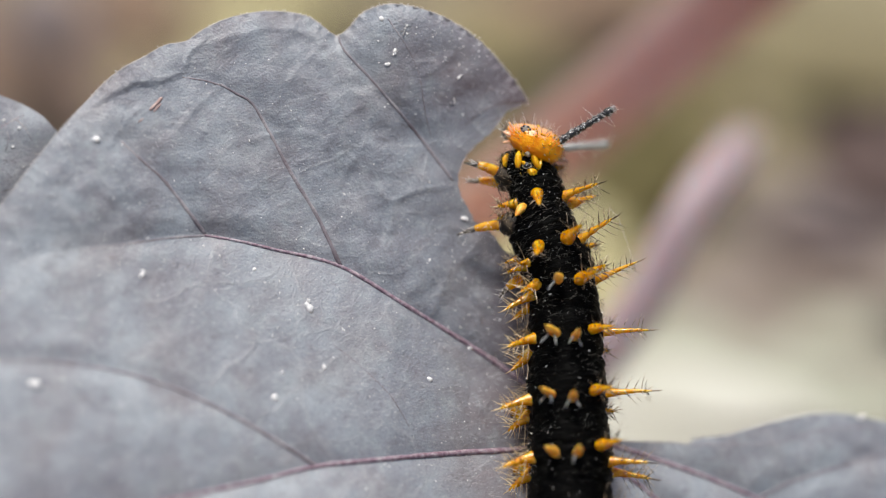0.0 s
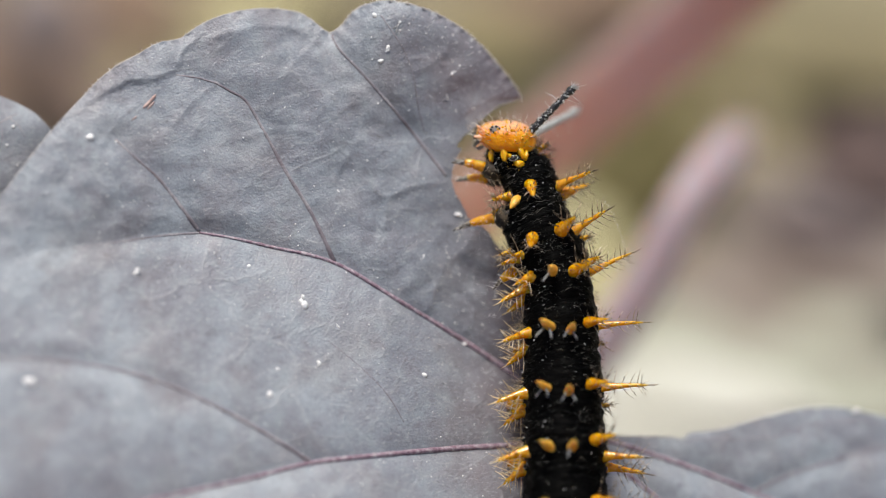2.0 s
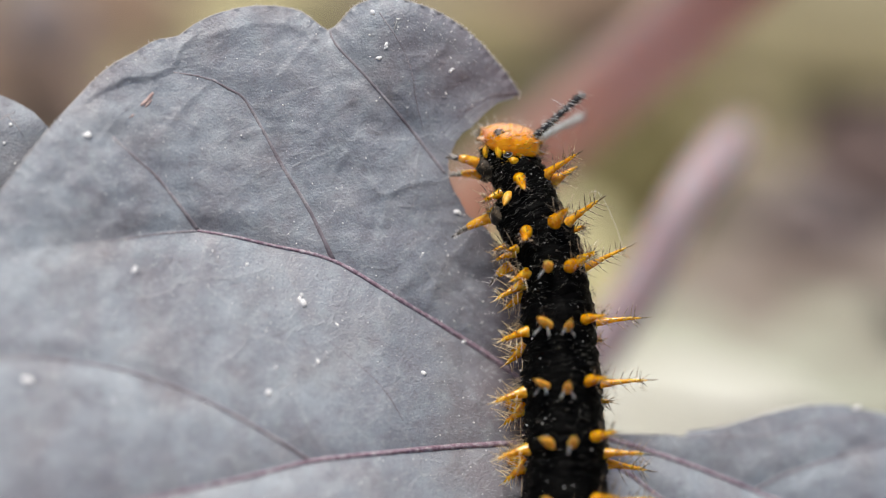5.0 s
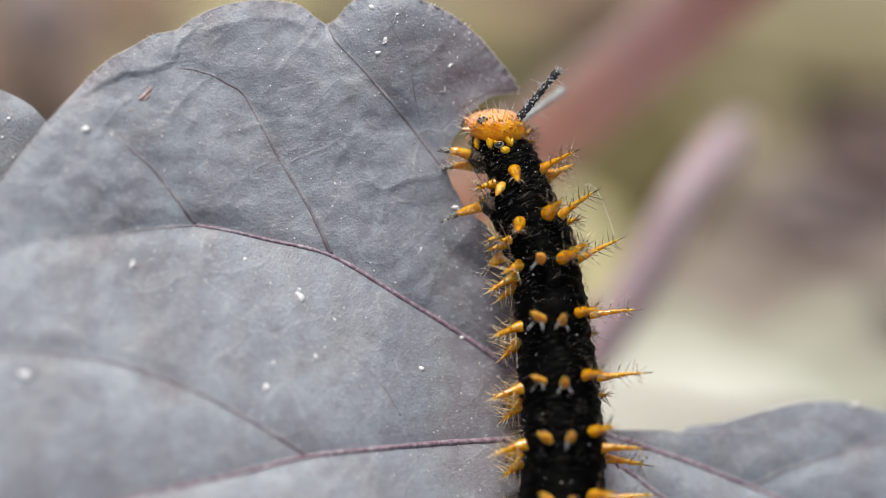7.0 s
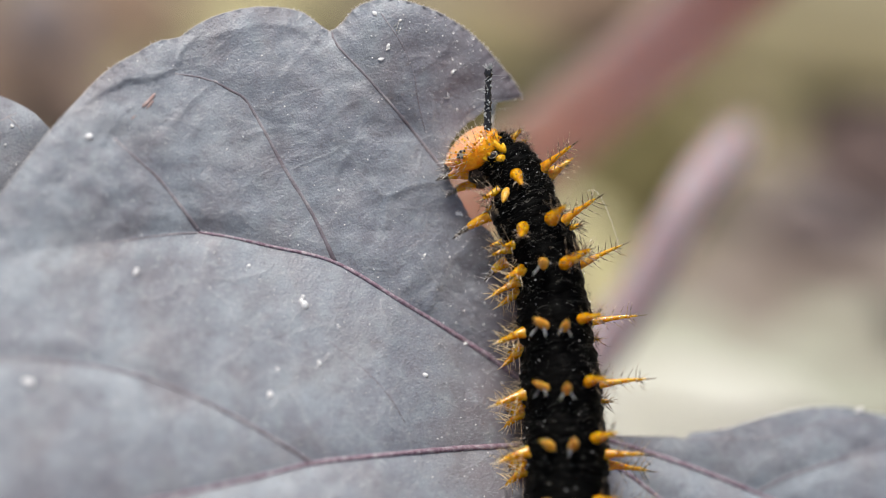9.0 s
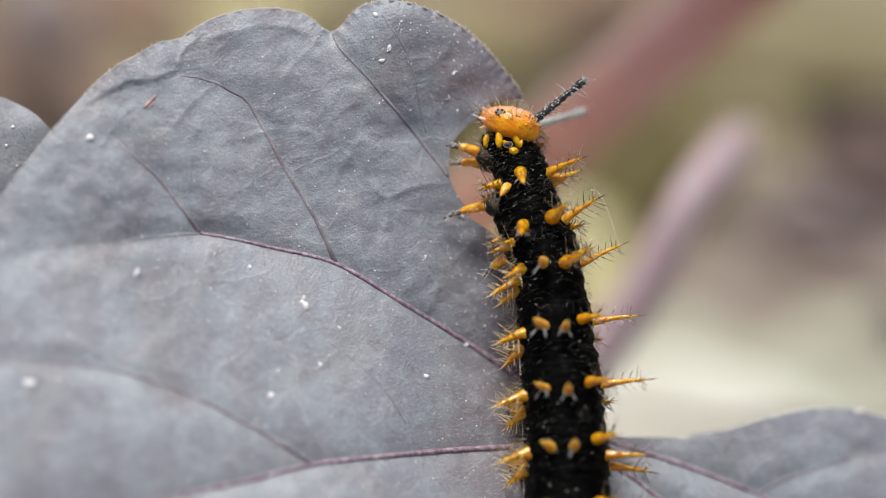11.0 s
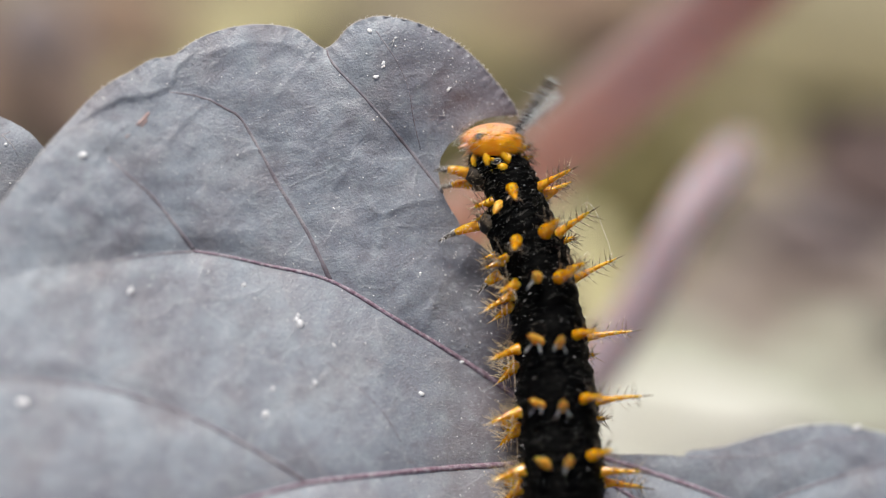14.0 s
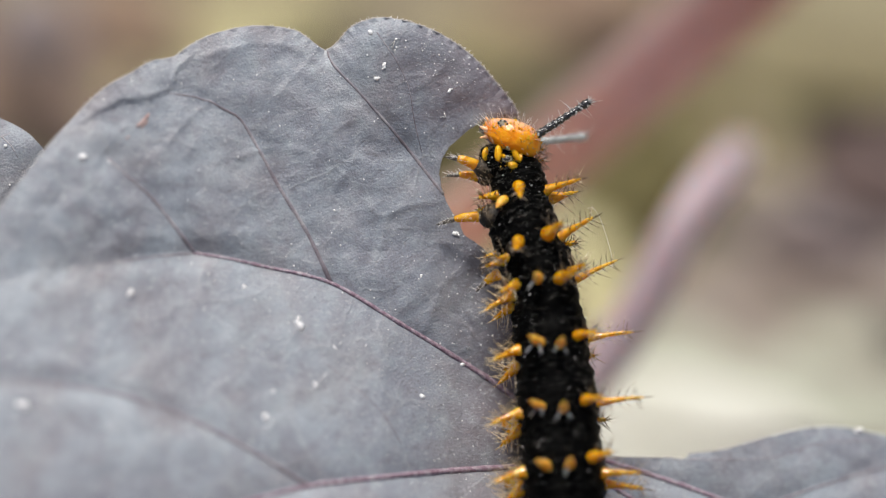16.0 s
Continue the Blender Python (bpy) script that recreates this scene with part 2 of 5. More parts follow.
MAUVE_STEM = surface("mauve_stem", [(0.27, 0.135, 0.1), (0.365, 0.195, 0.15), (0.44, 0.25, 0.2)], 8, 0.5, 0.2, 0.5)
# the stem's colour is darker and bluer towards its tip
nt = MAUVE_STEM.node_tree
split, tipward, tint = nt.nodes.new("ShaderNodeSeparateXYZ"), nt.nodes.new("ShaderNodeMapRange"), nt.nodes.new("ShaderNodeMix")
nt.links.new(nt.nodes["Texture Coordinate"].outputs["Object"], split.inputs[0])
nt.links.new(split.outputs[0], tipward.inputs[0])
tipward.inputs["From Min"].default_value, tipward.inputs["From Max"].default_value = 0.004, 0.019
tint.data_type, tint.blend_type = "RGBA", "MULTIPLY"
nt.links.new(tipward.outputs[0], tint.inputs["Factor"])
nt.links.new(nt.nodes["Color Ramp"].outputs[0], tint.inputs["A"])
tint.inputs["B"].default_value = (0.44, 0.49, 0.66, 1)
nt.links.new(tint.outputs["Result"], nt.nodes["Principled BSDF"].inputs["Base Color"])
# both stems are juicy and let light seep through
for m_, depth in ((MAUVE_STEM, 0.012), (PINK_STEM, 0.004)):
    juicy = m_.node_tree.nodes["Principled BSDF"]
    juicy.inputs["Subsurface Weight"].default_value, juicy.inputs["Subsurface Scale"].default_value = 1.0, depth
    juicy.inputs["Subsurface Radius"].default_value = (1.0, 0.6, 0.5)
SOIL = surface("soil", [(0.08, 0.062, 0.045), (0.155, 0.125, 0.08), (0.24, 0.205, 0.135), (0.20, 0.18, 0.10)], 22, 0.9, 0.8, 3)
CREAM = surface("bleached_leaf", [(0.268, 0.268, 0.196), (0.322, 0.327, 0.248), (0.388, 0.402, 0.324)], 9, 0.6, 0.4, 1)
STRAW = surface("straw_leaf", [(0.18, 0.15, 0.06), (0.25, 0.215, 0.095), (0.31, 0.275, 0.15)], 9, 0.65, 0.4, 1)
BROWN = surface("brown_leaf", [(0.07, 0.045, 0.03), (0.14, 0.095, 0.07), (0.20, 0.14, 0.11)], 9, 0.6, 0.4, 1)
DARK_BROWN = surface("rotting_leaf", [(0.035, 0.02, 0.017), (0.06, 0.035, 0.03), (0.09, 0.056, 0.048)], 9, 0.7, 0.4, 1)
PALE_STRAW = surface("pale_straw_leaf", [(0.268, 0.241, 0.103), (0.353, 0.322, 0.154), (0.433, 0.398, 0.228)], 9, 0.6, 0.4, 1)
WHITE_LEAF = surface("white_leaf", [(0.43, 0.43, 0.353), (0.516, 0.52, 0.439), (0.576, 0.585, 0.516)], 9, 0.6, 0.4, 1)
TAN = surface("tan_leaf", [(0.17, 0.135, 0.108), (0.222, 0.184, 0.15), (0.262, 0.225, 0.19)], 9, 0.6, 0.4, 1)
MAUVE = surface("mauve_leaf", [(0.14, 0.098, 0.092), (0.21, 0.156, 0.145), (0.30, 0.235, 0.22)], 9, 0.5, 0.4, 1)
OLIVE = surface("olive_tan_leaf", [(0.13, 0.106, 0.044), (0.18, 0.154, 0.072), (0.225, 0.197, 0.103)], 9, 0.6, 0.4, 1)
RUSSET = surface("russet_leaf", [(0.13, 0.08, 0.047), (0.19, 0.122, 0.072), (0.24, 0.165, 0.105)], 9, 0.6, 0.4, 1)
LILAC = surface("lilac_grey_leaf", [(0.12, 0.095, 0.092), (0.155, 0.127, 0.124), (0.20, 0.17, 0.167)], 9, 0.6, 0.4, 1)
MOSS = surface("moss", [(0.054, 0.046, 0.013), (0.094, 0.08, 0.025), (0.138, 0.119, 0.044)], 4, 0.9, 0.8, 0.8)


# ---------------------------------------------------------------- mesh helpers
def part(name, bm, material, parent=None, label="", smooth=True):
    me = bpy.data.meshes.new(name)
    for fc in bm.faces:
        fc.smooth = smooth
    bm.to_mesh(me)
    bm.free()
    me.materials.append(material)
    ob = new(name, me)
    ob.parent = parent
    return tagged(ob, label)


def share(name, me, parent, m):
    ob = new(name, me)
    ob.parent = parent
    ob.matrix_basis = m
    return ob


def tube(bm, points, radii, sides=8, close=True):
    """A tapered tube along points."""
    pts = [Vector(p) for p in points]
    rings = []
    side = None
    for i, p in enumerate(pts):
        d = (pts[min(i + 1, len(pts) - 1)] - pts[max(i - 1, 0)]).normalized()
        side = d.orthogonal() if side is None else side - d * side.dot(d)
        side.normalize()
        other = d.cross(side)
        r = radii[i]
        rings.append([bm.verts.new(p + (side * math.cos(k * 2 * math.pi / sides) + other * math.sin(k * 2 * math.pi / sides)) * r) for k in range(sides)])
    for q, w in zip(rings, rings[1:]):
        for k in range(sides):
            bm.faces.new((q[k], q[(k + 1) % sides], w[(k + 1) % sides], w[k]))
    if close:
        bm.faces.new(rings[0][::-1])
        bm.faces.new(rings[-1])
    return bm


def spline(points, step, closed=False):
    """A smooth line through the points, sampled every step."""
    pts = [np.array(p, float) for p in points]
    n = len(pts)
    out = []
    for i in range(n if closed else n - 1):
        p0, p1, p2, p3 = (pts[(i + k) % n] if closed else pts[min(max(i + k, 0), n - 1)] for k in (-1, 0, 1, 2))
        m = max(1, int(np.linalg.norm(p2 - p1) / step))
        for k in range(m):
            u = k / m
            out.append(0.5 * (2 * p1 + (p2 - p0) * u + (2 * p0 - 5 * p1 + 4 * p2 - p3) * u * u + (3 * p1 - p0 - 3 * p2 + p3) * u ** 3))
    if not closed:
        out.append(pts[-1])
    return np.array(out)


def nearest(points, line):
    """The distance of each point to the nearest point of a line."""
    best = np.full(len(points), 1e9)
    for q in line:
        best = np.minimum(best, (points[:, 0] - q[0]) ** 2 + (points[:, 1] - q[1]) ** 2)
    return np.sqrt(best)


def inside(points, line):
    x, y = points[:, 0], points[:, 1]
    odd = np.zeros(len(points), bool)
    for (x0, y0), (x1, y1) in zip(line, np.roll(line, -1, axis=0)):
        if y0 != y1:
            odd ^= ((y0 > y) != (y1 > y)) & (x < (x1 - x0) * (y - y0) / (y1 - y0) + x0)
    return odd


def sheet(line, height, step, thick):
    """A thin solid blade inside the closed line, in millimetres; height(points) gives its upper face."""
    lo, hi = line.min(0), line.max(0)
    gx, gy = np.meshgrid(np.arange(lo[0], hi[0], step), np.arange(lo[1], hi[1], step * 0.87))
    gx[1::2] += step / 2
    grid = np.stack([gx.ravel(), gy.ravel()], 1) + np.random.uniform(-0.2, 0.2, (gx.size, 2)) * step
    grid = grid[inside(grid, line)]
    grid = grid[nearest(grid, line) > step * 0.45]
    pts = np.concatenate([line, grid])
    n = len(line)
    got = delaunay_2d_cdt([Vector(p) for p in pts], [(i, (i + 1) % n) for i in range(n)], [], 1, 1e-6)
    flat = np.array([tuple(v) for v in got[0]])
    z = height(flat)
    bm = bmesh.new()
    top = [bm.verts.new((x * MM, y * MM, h * MM)) for (x, y), h in zip(flat, z)]
    low = [bm.verts.new((x * MM, y * MM, (h - thick) * MM)) for (x, y), h in zip(flat, z)]
    for fc in got[2]:
        bm.faces.new([top[i] for i in fc])
        bm.faces.new([low[i] for i in reversed(fc)])
    for i, j in got[1]:
        ed = bm.edges.get((top[i], top[j]))
        if ed and len(ed.link_faces) == 1:
            wall = bm.faces.new((top[i], top[j], low[j], low[i]))
            for side in wall.edges:
                side.smooth = False
    bmesh.ops.recalc_face_normals(bm, faces=bm.faces)
    return bm


def wave(points, size, seed=0.0):
    return np.array([noise.noise(Vector((p[0] / size, p[1] / size, seed))) for p in points])


# ---------------------------------------------------------------- ground
bm = bmesh.new()
bmesh.ops.create_grid(bm, x_segments=60, y_segments=60, size=300)
for v in bm.verts:
    v.co.x, v.co.y = (math.copysign(abs(c / 300) ** 5 * 300 + abs(c / 300) * 0.6, c) for c in v.co.xy)
    v.co.z = -0.002 + 0.002 * noise.noise(v.co * 30)
tagged(part("ground", bm, SOIL), "bare brown garden soil under the plant", "ground", kind="structure")


def lying_leaf(name, label, category, material, x, y, long, wide, turn, curl=0.2, seed=1.0, lift=0.0):
    """A fallen leaf on the soil: a pointed oval, cupped, with a midrib and a short stalk."""
    outline = [(math.sin(k * math.pi / 12) ** 1.3 * wide * (1 + 0.12 * noise.noise(Vector((k, seed, 0)))) * s, -long * math.cos(k * math.pi / 12))
               for s, ks in ((1, range(0, 12)), (-1, range(12, 0, -1))) for k in ks]
    line = spline(outline, 2.0, True)

    def height(p):
        return 1.5 + lift + curl * (p[:, 0] ** 2) / wide + 0.05 * curl * p[:, 1] ** 2 / long + 1.5 * wave(p, 9, seed)

    top = new(name)
    top.matrix_basis = pose(x * MM, y * MM, 0.002, 0, 0, turn)
    part("blade", sheet(line, height, 2.5, 0.4), material, top)
    ys = np.linspace(-long * 1.25, long * 0.95, 14)
    rib = [(0, v * MM, (h + 0.2) * MM) for v, h in zip(ys, height(np.stack([0 * ys, ys], 1)))]
    part("midrib", tube(bmesh.new(), rib, np.linspace(0.0012, 0.0003, 14)), BROWN, top)
    return tagged(top, label, category, "fallen leaves on the soil")


lying_leaf("dry_leaf", "bleached cream dry leaf on the soil", "leaf", CREAM, 40, 50, 46, 24, 86, 0.02, 1)
lying_leaf("dry_leaf", "large bleached cream dry leaf on the soil", "leaf", CREAM, 84, 62, 24, 18, 20, 0.10, 2)
lying_leaf("dry_leaf", "pale cream dry leaf curled on the soil", "leaf", CREAM, 40, 34, 24, 15, 110, 0.2, 3)
lying_leaf("dry_leaf", "straw-coloured dry leaf on the soil", "leaf", PALE_STRAW, -26, 134, 16, 9, 110, 0.1, 4)
lying_leaf("dry_leaf", "dull straw-brown dry leaf on the soil", "leaf", STRAW, 8, 128, 10, 7, 70, 0.1, 20)
lying_leaf("dry_leaf", "russet-brown dry leaf lying flat on the soil", "leaf", RUSSET, 20, 139, 15, 10, 95, 0.2, 5)
lying_leaf("dry_leaf", "dark brown dry leaf on the soil", "leaf", BROWN, -51, 123, 14, 9, 30, 0.1, 6)
lying_leaf("dry_leaf", "narrow russet-brown dry leaf on the soil", "leaf", RUSSET, -65, 126, 17, 8, 20, 0.1, 21)
lying_leaf("dry_leaf", "small russet dry leaf on the soil", "leaf", RUSSET, -43, 135, 13, 8, 40, 0.1, 7, 2)
lying_leaf("dry_leaf", "dark rotting brown leaf on the soil", "leaf", DARK_BROWN, 60, 96, 16, 11, 84, 0.1, 8, 4)
lying_leaf("dry_leaf", "brown fallen leaf on the soil", "leaf", MAUVE, 55, 87, 20, 7, 88, 0.2, 9)
lying_leaf("dry_leaf", "dull olive-tan dry leaf on the soil", "leaf", OLIVE, 54, 127, 26, 14, 84, 0.2, 10)
lying_leaf("dry_leaf", "narrow olive-tan dry leaf on the soil", "leaf", OLIVE, 39, 106, 20, 7, 8, 0.2, 12)
lying_leaf("dry_leaf", "short straw-coloured dry leaf on the soil", "leaf", PALE_STRAW, -33.5, 126.5, 16, 9, -28, 0.1, 13)

lying_leaf("dry_leaf", "tan dry leaf lying over darker leaves", "leaf", TAN, 43, 92, 9, 6, 92, 0.03, 16, 2)
lying_leaf("dry_leaf", "lilac-grey dry leaf over the brown ones", "leaf", LILAC, 54, 89, 14, 6, 88, 0.05, 19, 3)
lying_leaf("dry_leaf", "small lilac-grey dry leaf on the soil", "leaf", LILAC, -53, 130, 9, 6, 20, 0.1, 17, 4)
lying_leaf("dry_leaf", "short greyish tan dry leaf over the cream ones", "leaf", TAN, 57, 73, 9, 7, 10, 0.05, 18, 5)
lying_leaf("dry_leaf", "pale tan dry leaf on the soil", "leaf", TAN, 56, 76, 34, 12, 87, 0.02, 11)
lying_leaf("dry_leaf", "pale straw-yellow dry leaf on the soil", "leaf", PALE_STRAW, 14, 79, 15, 9, 4, 0.05, 14, 2)
lying_leaf("dry_leaf", "small bleached white dry leaf on top of others", "leaf", WHITE_LEAF, 24, 52, 20, 11, 80, 0.02, 15, 3)


def moss(x, y, r, h, seed):
    bm = bmesh.new()
    bmesh.ops.create_icosphere(bm, subdivisions=4, radius=1)
    for v in bm.verts:
        n = 1 + 0.25 * noise.noise(v.co * 2.5 + Vector((seed, 0, 0))) + 0.1 * noise.noise(v.co * 9)
        v.co = Vector((v.co.x * r * n, v.co.y * r * n, max(-0.2, v.co.z) * h * n)) * MM
    ob = part("moss_cushion", bm, MOSS)
    ob.matrix_basis = pose(x * MM, y * MM, 0)
    tagged(ob, "low olive green moss cushion on the soil", "moss", "moss cushions")


moss(21, 101, 11, 5, 1)
moss(4, 112, 8, 4, 3)
moss(28, 107, 12, 5, 5)
moss(34, 120, 8, 4, 7)

# ---------------------------------------------------------------- stems behind
def stem(name, label, material, points, radii, nodes=(), flat=1.0):
    """A stem from the soil; points are on the stage in millimetres. nodes: how far along it has swollen joints; flat: its thickness to its width."""

    def run(points_, radii_):
        bm = tube(bmesh.new(), points_, radii_, 18)
        for k, v in enumerate(bm.verts):
            zc = points_[k // 18].z
            v.co.z = zc + (v.co.z - zc) * flat
        return bm

    line = spline(points, 2)
    rad = np.interp(np.linspace(0, 1, len(line)), np.linspace(0, 1, len(radii)), radii)
    rad = [r * (1 + 0.06 * noise.noise(Vector((i * 0.25, r, 0)))) * MM for i, r in enumerate(rad)]
    top = new(name)
    top.matrix_basis = STAGE
    part("stalk", run([Vector(p) * MM for p in line], rad), material, top)
    for u in nodes:
        k = int(u * (len(line) - 5))
        part("node", run([Vector(p) * MM for p in line[k:k + 5]], [r * f for r, f in zip(rad[k:k + 5], (0.98, 1.06, 1.09, 1.06, 0.98))]), material, top, "slightly swollen joint")
    return tagged(top, label, "stem")


stem("leaf_stalk", "pale pink smooth leaf stalk with a broken tip", PINK_STEM,
     [(-7, -66, -40), (0, -40, -40), (9.7, -16.5, -40), (14.2, -10.4, -40), (18.3, -4.7, -40), (20.4, -0.6, -40), (23.8, 5.2, -41), (26.7, 8.1, -46), (30, 10.6, -58)],
     [2.5, 2.5, 2.5, 2.4, 2.3, 2.2, 2.15, 2.1, 1.8], (0.97,))
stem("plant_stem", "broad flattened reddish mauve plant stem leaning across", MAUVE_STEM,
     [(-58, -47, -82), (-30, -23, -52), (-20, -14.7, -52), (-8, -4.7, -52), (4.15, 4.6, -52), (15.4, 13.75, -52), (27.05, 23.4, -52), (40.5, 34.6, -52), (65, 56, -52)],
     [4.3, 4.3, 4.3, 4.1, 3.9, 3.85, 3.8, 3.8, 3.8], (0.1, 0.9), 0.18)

# ---------------------------------------------------------------- the eaten leaf
LOBE = [(-8.0, 15.98), (-7.05, 16.62), (-5.9, 17.75), (-3.91, 18.31), (-1.5, 17.97), (0.95, 16.97), (3.2, 15.3), (5.08, 13.2), (6.1, 11.86), (6.38, 11.1)]
BITE_LATE = [(5.92, 11.02), (4.67, 10.92), (3.38, 10.56), (2.31, 9.78), (1.28, 8.88), (0.64, 7.89), (0.43, 6.78), (0.6, 5.76), (0.94, 4.65), (1.62, 3.54), (2.26, 2.22)]
BITE_EARLY = [(5.83, 10.81), (4.89, 10.46), (4.37, 9.77), (3.51, 8.73), (2.74, 8.08), (1.97, 7.31), (1.45, 6.45), (1.15, 5.38), (1.24, 4.39), (1.75, 3.37), (2.31, 2.26)]
GNAWED = [(2.9, 1.72), (3.45, 1.4), (3.95, 0.95), (4.3, 0.3), (4.75, -0.25), (5.5, -0.5), (6.4, -1.2), (7.2, -3.0), (8.0, -6.0), (8.6, -9.5), (9.6, -12.81), (11.85, -14.47), (15.77, -14.77), (17.96, -14.85), (18.48, -14.99), (18.92, -14.91), (19.2, -14.57), (21.95, -14.27), (24.63, -13.53), (28.23, -12.85), (30.92, -12.79), (33.18, -13.21), (35.88, -14.02), (39.42, -16.67), (40.1, -22.29)]
MARGIN = [(35.38, -27.71), (26.37, -31.64), (15.47, -33.35), (9, -33.28), (2.7, -33.05), (-7.32, -32.97), (-18.97, -30.54), (-28.64, -25.71), (-35.8, -17.98), (-38.17, -10.25), (-36.35, -3.18), (-33.48, 1.26), (-31.96, 3.22), (-30.06, 5.77), (-28.14, 8.39), (-25.8, 11.21), (-24.03, 12.99), (-22.03, 14.2), (-20.63, 15.07), (-19.01, 15.45), (-17.38, 16.59), (-15.34, 17.4), (-12.86, 17.8), (-10.34, 17.51), (-8.98, 16.65)]
UPPER_VEINS = [
    (0.3, 0.13, [(9.7, -13.7), (5.8, -10), (2, -7.3), (-2.7, -4.3), (-7.7, -1.3), (-12.7, 0), (-15.2, 0.6), (-17.6, 1)]),
    (0.2, 0.1, [(-7.7, -1.2), (-9.4, 2.4), (-11.5, 5.9), (-12.8, 8.4), (-14.2, 10.8), (-15.3, 11.5), (-16.5, 12.2)]),
    (0.11, 0.05, [(-16.4, 12.1), (-17.5, 12.45), (-18.6, 12.62), (-19.3, 12.72)]),
    (0.11, 0.03, [(-17.1, 1), (-20, 0.8), (-22.8, 0.4), (-26.4, -0.1)]),
    (0.18, 0.07, [(-17.6, 1.1), (-19.1, 3.2), (-20.5, 5), (-21.9, 6.3), (-23.6, 7.9)]),
    (0.14, 0.09, [(0.7, 5.2), (-0.6, 6.9), (-2.7, 9.6), (-5.2, 12.5), (-7.4, 14.9), (-7.8, 15.9)]),
]
LOWER_VEINS = [
    (0.035, 0.05, [(-0.9, 8.5), (-1.4, 10.6), (-1.8, 13.1), (-2.7, 15.1), (-4.1, 17.2)]),
    (0.3, 0.1, [(9.7, -14.7), (5.8, -15.1), (0.7, -15.2), (-4.3, -15.4), (-9.2, -15.8), (-13.5, -16.7), (-17.8, -17.5), (-23.3, -18.6), (-30.8, -20.4)]),
    (0.18, 0.07, [(-9.2, -15.8), (-12, -13.9), (-15.6, -11.8), (-19.7, -9.9), (-23.7, -8.7), (-28.4, -8), (-33, -8)]),
    (0.042, 0.025, [(-2.5, -13.1), (-3.9, -10.8), (-6, -8.7), (-8.1, -7)]),
]
SIDE_VEINS = [
    (0.26, 0.12, [(10.1, -14.1), (13.62, -15.22), (17.07, -16.36), (20.54, -17.62), (24.23, -19.18), (28.87, -21.17), (34.59, -23.91)]),
    (0.13, 0.06, [(24.23, -19.18), (26.7, -18), (30.32, -16.94), (34.38, -15.97), (38.05, -15.81)]),
    (0.05, 0.05, [(19.21, -14.98), (24.12, -15.04), (27.01, -14.67), (29.39, -13.99), (34.59, -13.84)]),
    (0.24, 0.1, [(10.1, -14.9), (14.02, -17.33), (16.15, -18.96), (19.1, -21.42), (23.41, -26.13)]),
    (0.32, 0.12, [(9.7, -14.5), (9.2, -19.5), (8.5, -24.4), (7.3, -30.6)]),
]
VEINS = UPPER_VEINS + LOWER_VEINS + SIDE_VEINS
MARGIN_CREASES = [
    [(-18.4, 14.7), (-15.3, 16), (-12, 16.5), (-9.5, 15.9)],
    [(-4, 3.4), (-1.9, 4.4), (0.7, 4.7)],
    [(0.7, -1.2), (0, -2.9), (-0.8, -5)],
    [(-19.3, 9.1), (-18.3, 10.4), (-17.3, 11.4), (-16.6, 12)],
    [(-5.7, 7.9), (-6.9, 6.4), (-7.8, 4.7)],
    [(-14.4, 8), (-12, 8.7), (-9.5, 8.5)],
    [(2.4, -3.4), (2.8, -5.1), (2.2, -6.4)],
]
INNER_CREASES = [
    [(-1.6, 13), (-0.5, 13.6), (0.6, 14.5)],
    [(-3.7, 3.5), (-3.9, 1.3)],
    [(-4.7, 4.2), (-3.7, 3.5)],
    [(-10.2, 6.8), (-11, 6.3)],
    [(-9, 15.3), (-10.7, 13.6), (-11.5, 12.5)],
    [(-22.2, 10.4), (-23.2, 9.4), (-24.5, 7.5)],
    [(-6.1, 10.6), (-7.8, 9.6), (-8.8, 7.6)],
]
CREASES = MARGIN_CREASES + INNER_CREASES
GRAINS = [(-25.3, 8.0, 0.3), (-21.9, -1.9, 0.24), (-9.8, -4.4, 0.34), (-1.0, -9.7, 0.21), (2.0, -7.5, 0.19), (-3.6, 14.8, 0.17), (-4.6, 17.2, 0.21), (-4.2, 13.8, 0.17), (1.2, 12.9, 0.14), (-12.2, -10.8, 0.26), (-28.9, -9.6, 0.34), (32.6, -13.0, 0.21), (-13.9, -1.5, 0.17), (-7.4, 4.1, 0.09), (1.5, 2.3, 0.19), (-2.7, 16.7, 0.11), (-8.7, -8.7, 0.17), (-7.3, -6.0, 0.11), (-11.7, -9.0, 0.13), (-1.0, -0.8, 0.11), (-8.6, 0.9, 0.09)]
SMALL = [(-36, 12.4), (-33.4, 11.6), (-31.7, 10.9), (-30.2, 10), (-29.2, 8.9), (-28.3, 6.4), (-28.7, 2.6), (-30.9, -1.2), (-36, -3.4), (-41.9, -1.7), (-44.5, 4.7), (-41.1, 10.3)]
SLOPE_X, SLOPE_Y = -0.26, -0.19
FOLD, FOLD_X, FOLD_Y = 0.15, (-34, -17.6, -7.7, 2, 9.6, 12), (-0.9, 1.1, -1.2, -7.2, -13.6, -15.5)
# the folded border of the upper margin ends in a sharp lip along this line
FLAP_X = (-26.5, -24.42, -23.62, -22.61, -21.61, -20.59, -19.99, -19.3, -18.86, -18.67, -18.1, -17.5)
FLAP_Y = (9.6, 11.15, 11.54, 12.05, 12.2, 12.26, 12.56, 12.82, 13.84, 14.44, 14.96, 15.3)
wild = spline(GNAWED[11:] + MARGIN + LOBE, 0.6)
margin = spline(LOBE + BITE_LATE + GNAWED + MARGIN, 0.4, True)
rough = np.clip(nearest(margin, wild) / 0.8, 0.35, 1)[:, None]
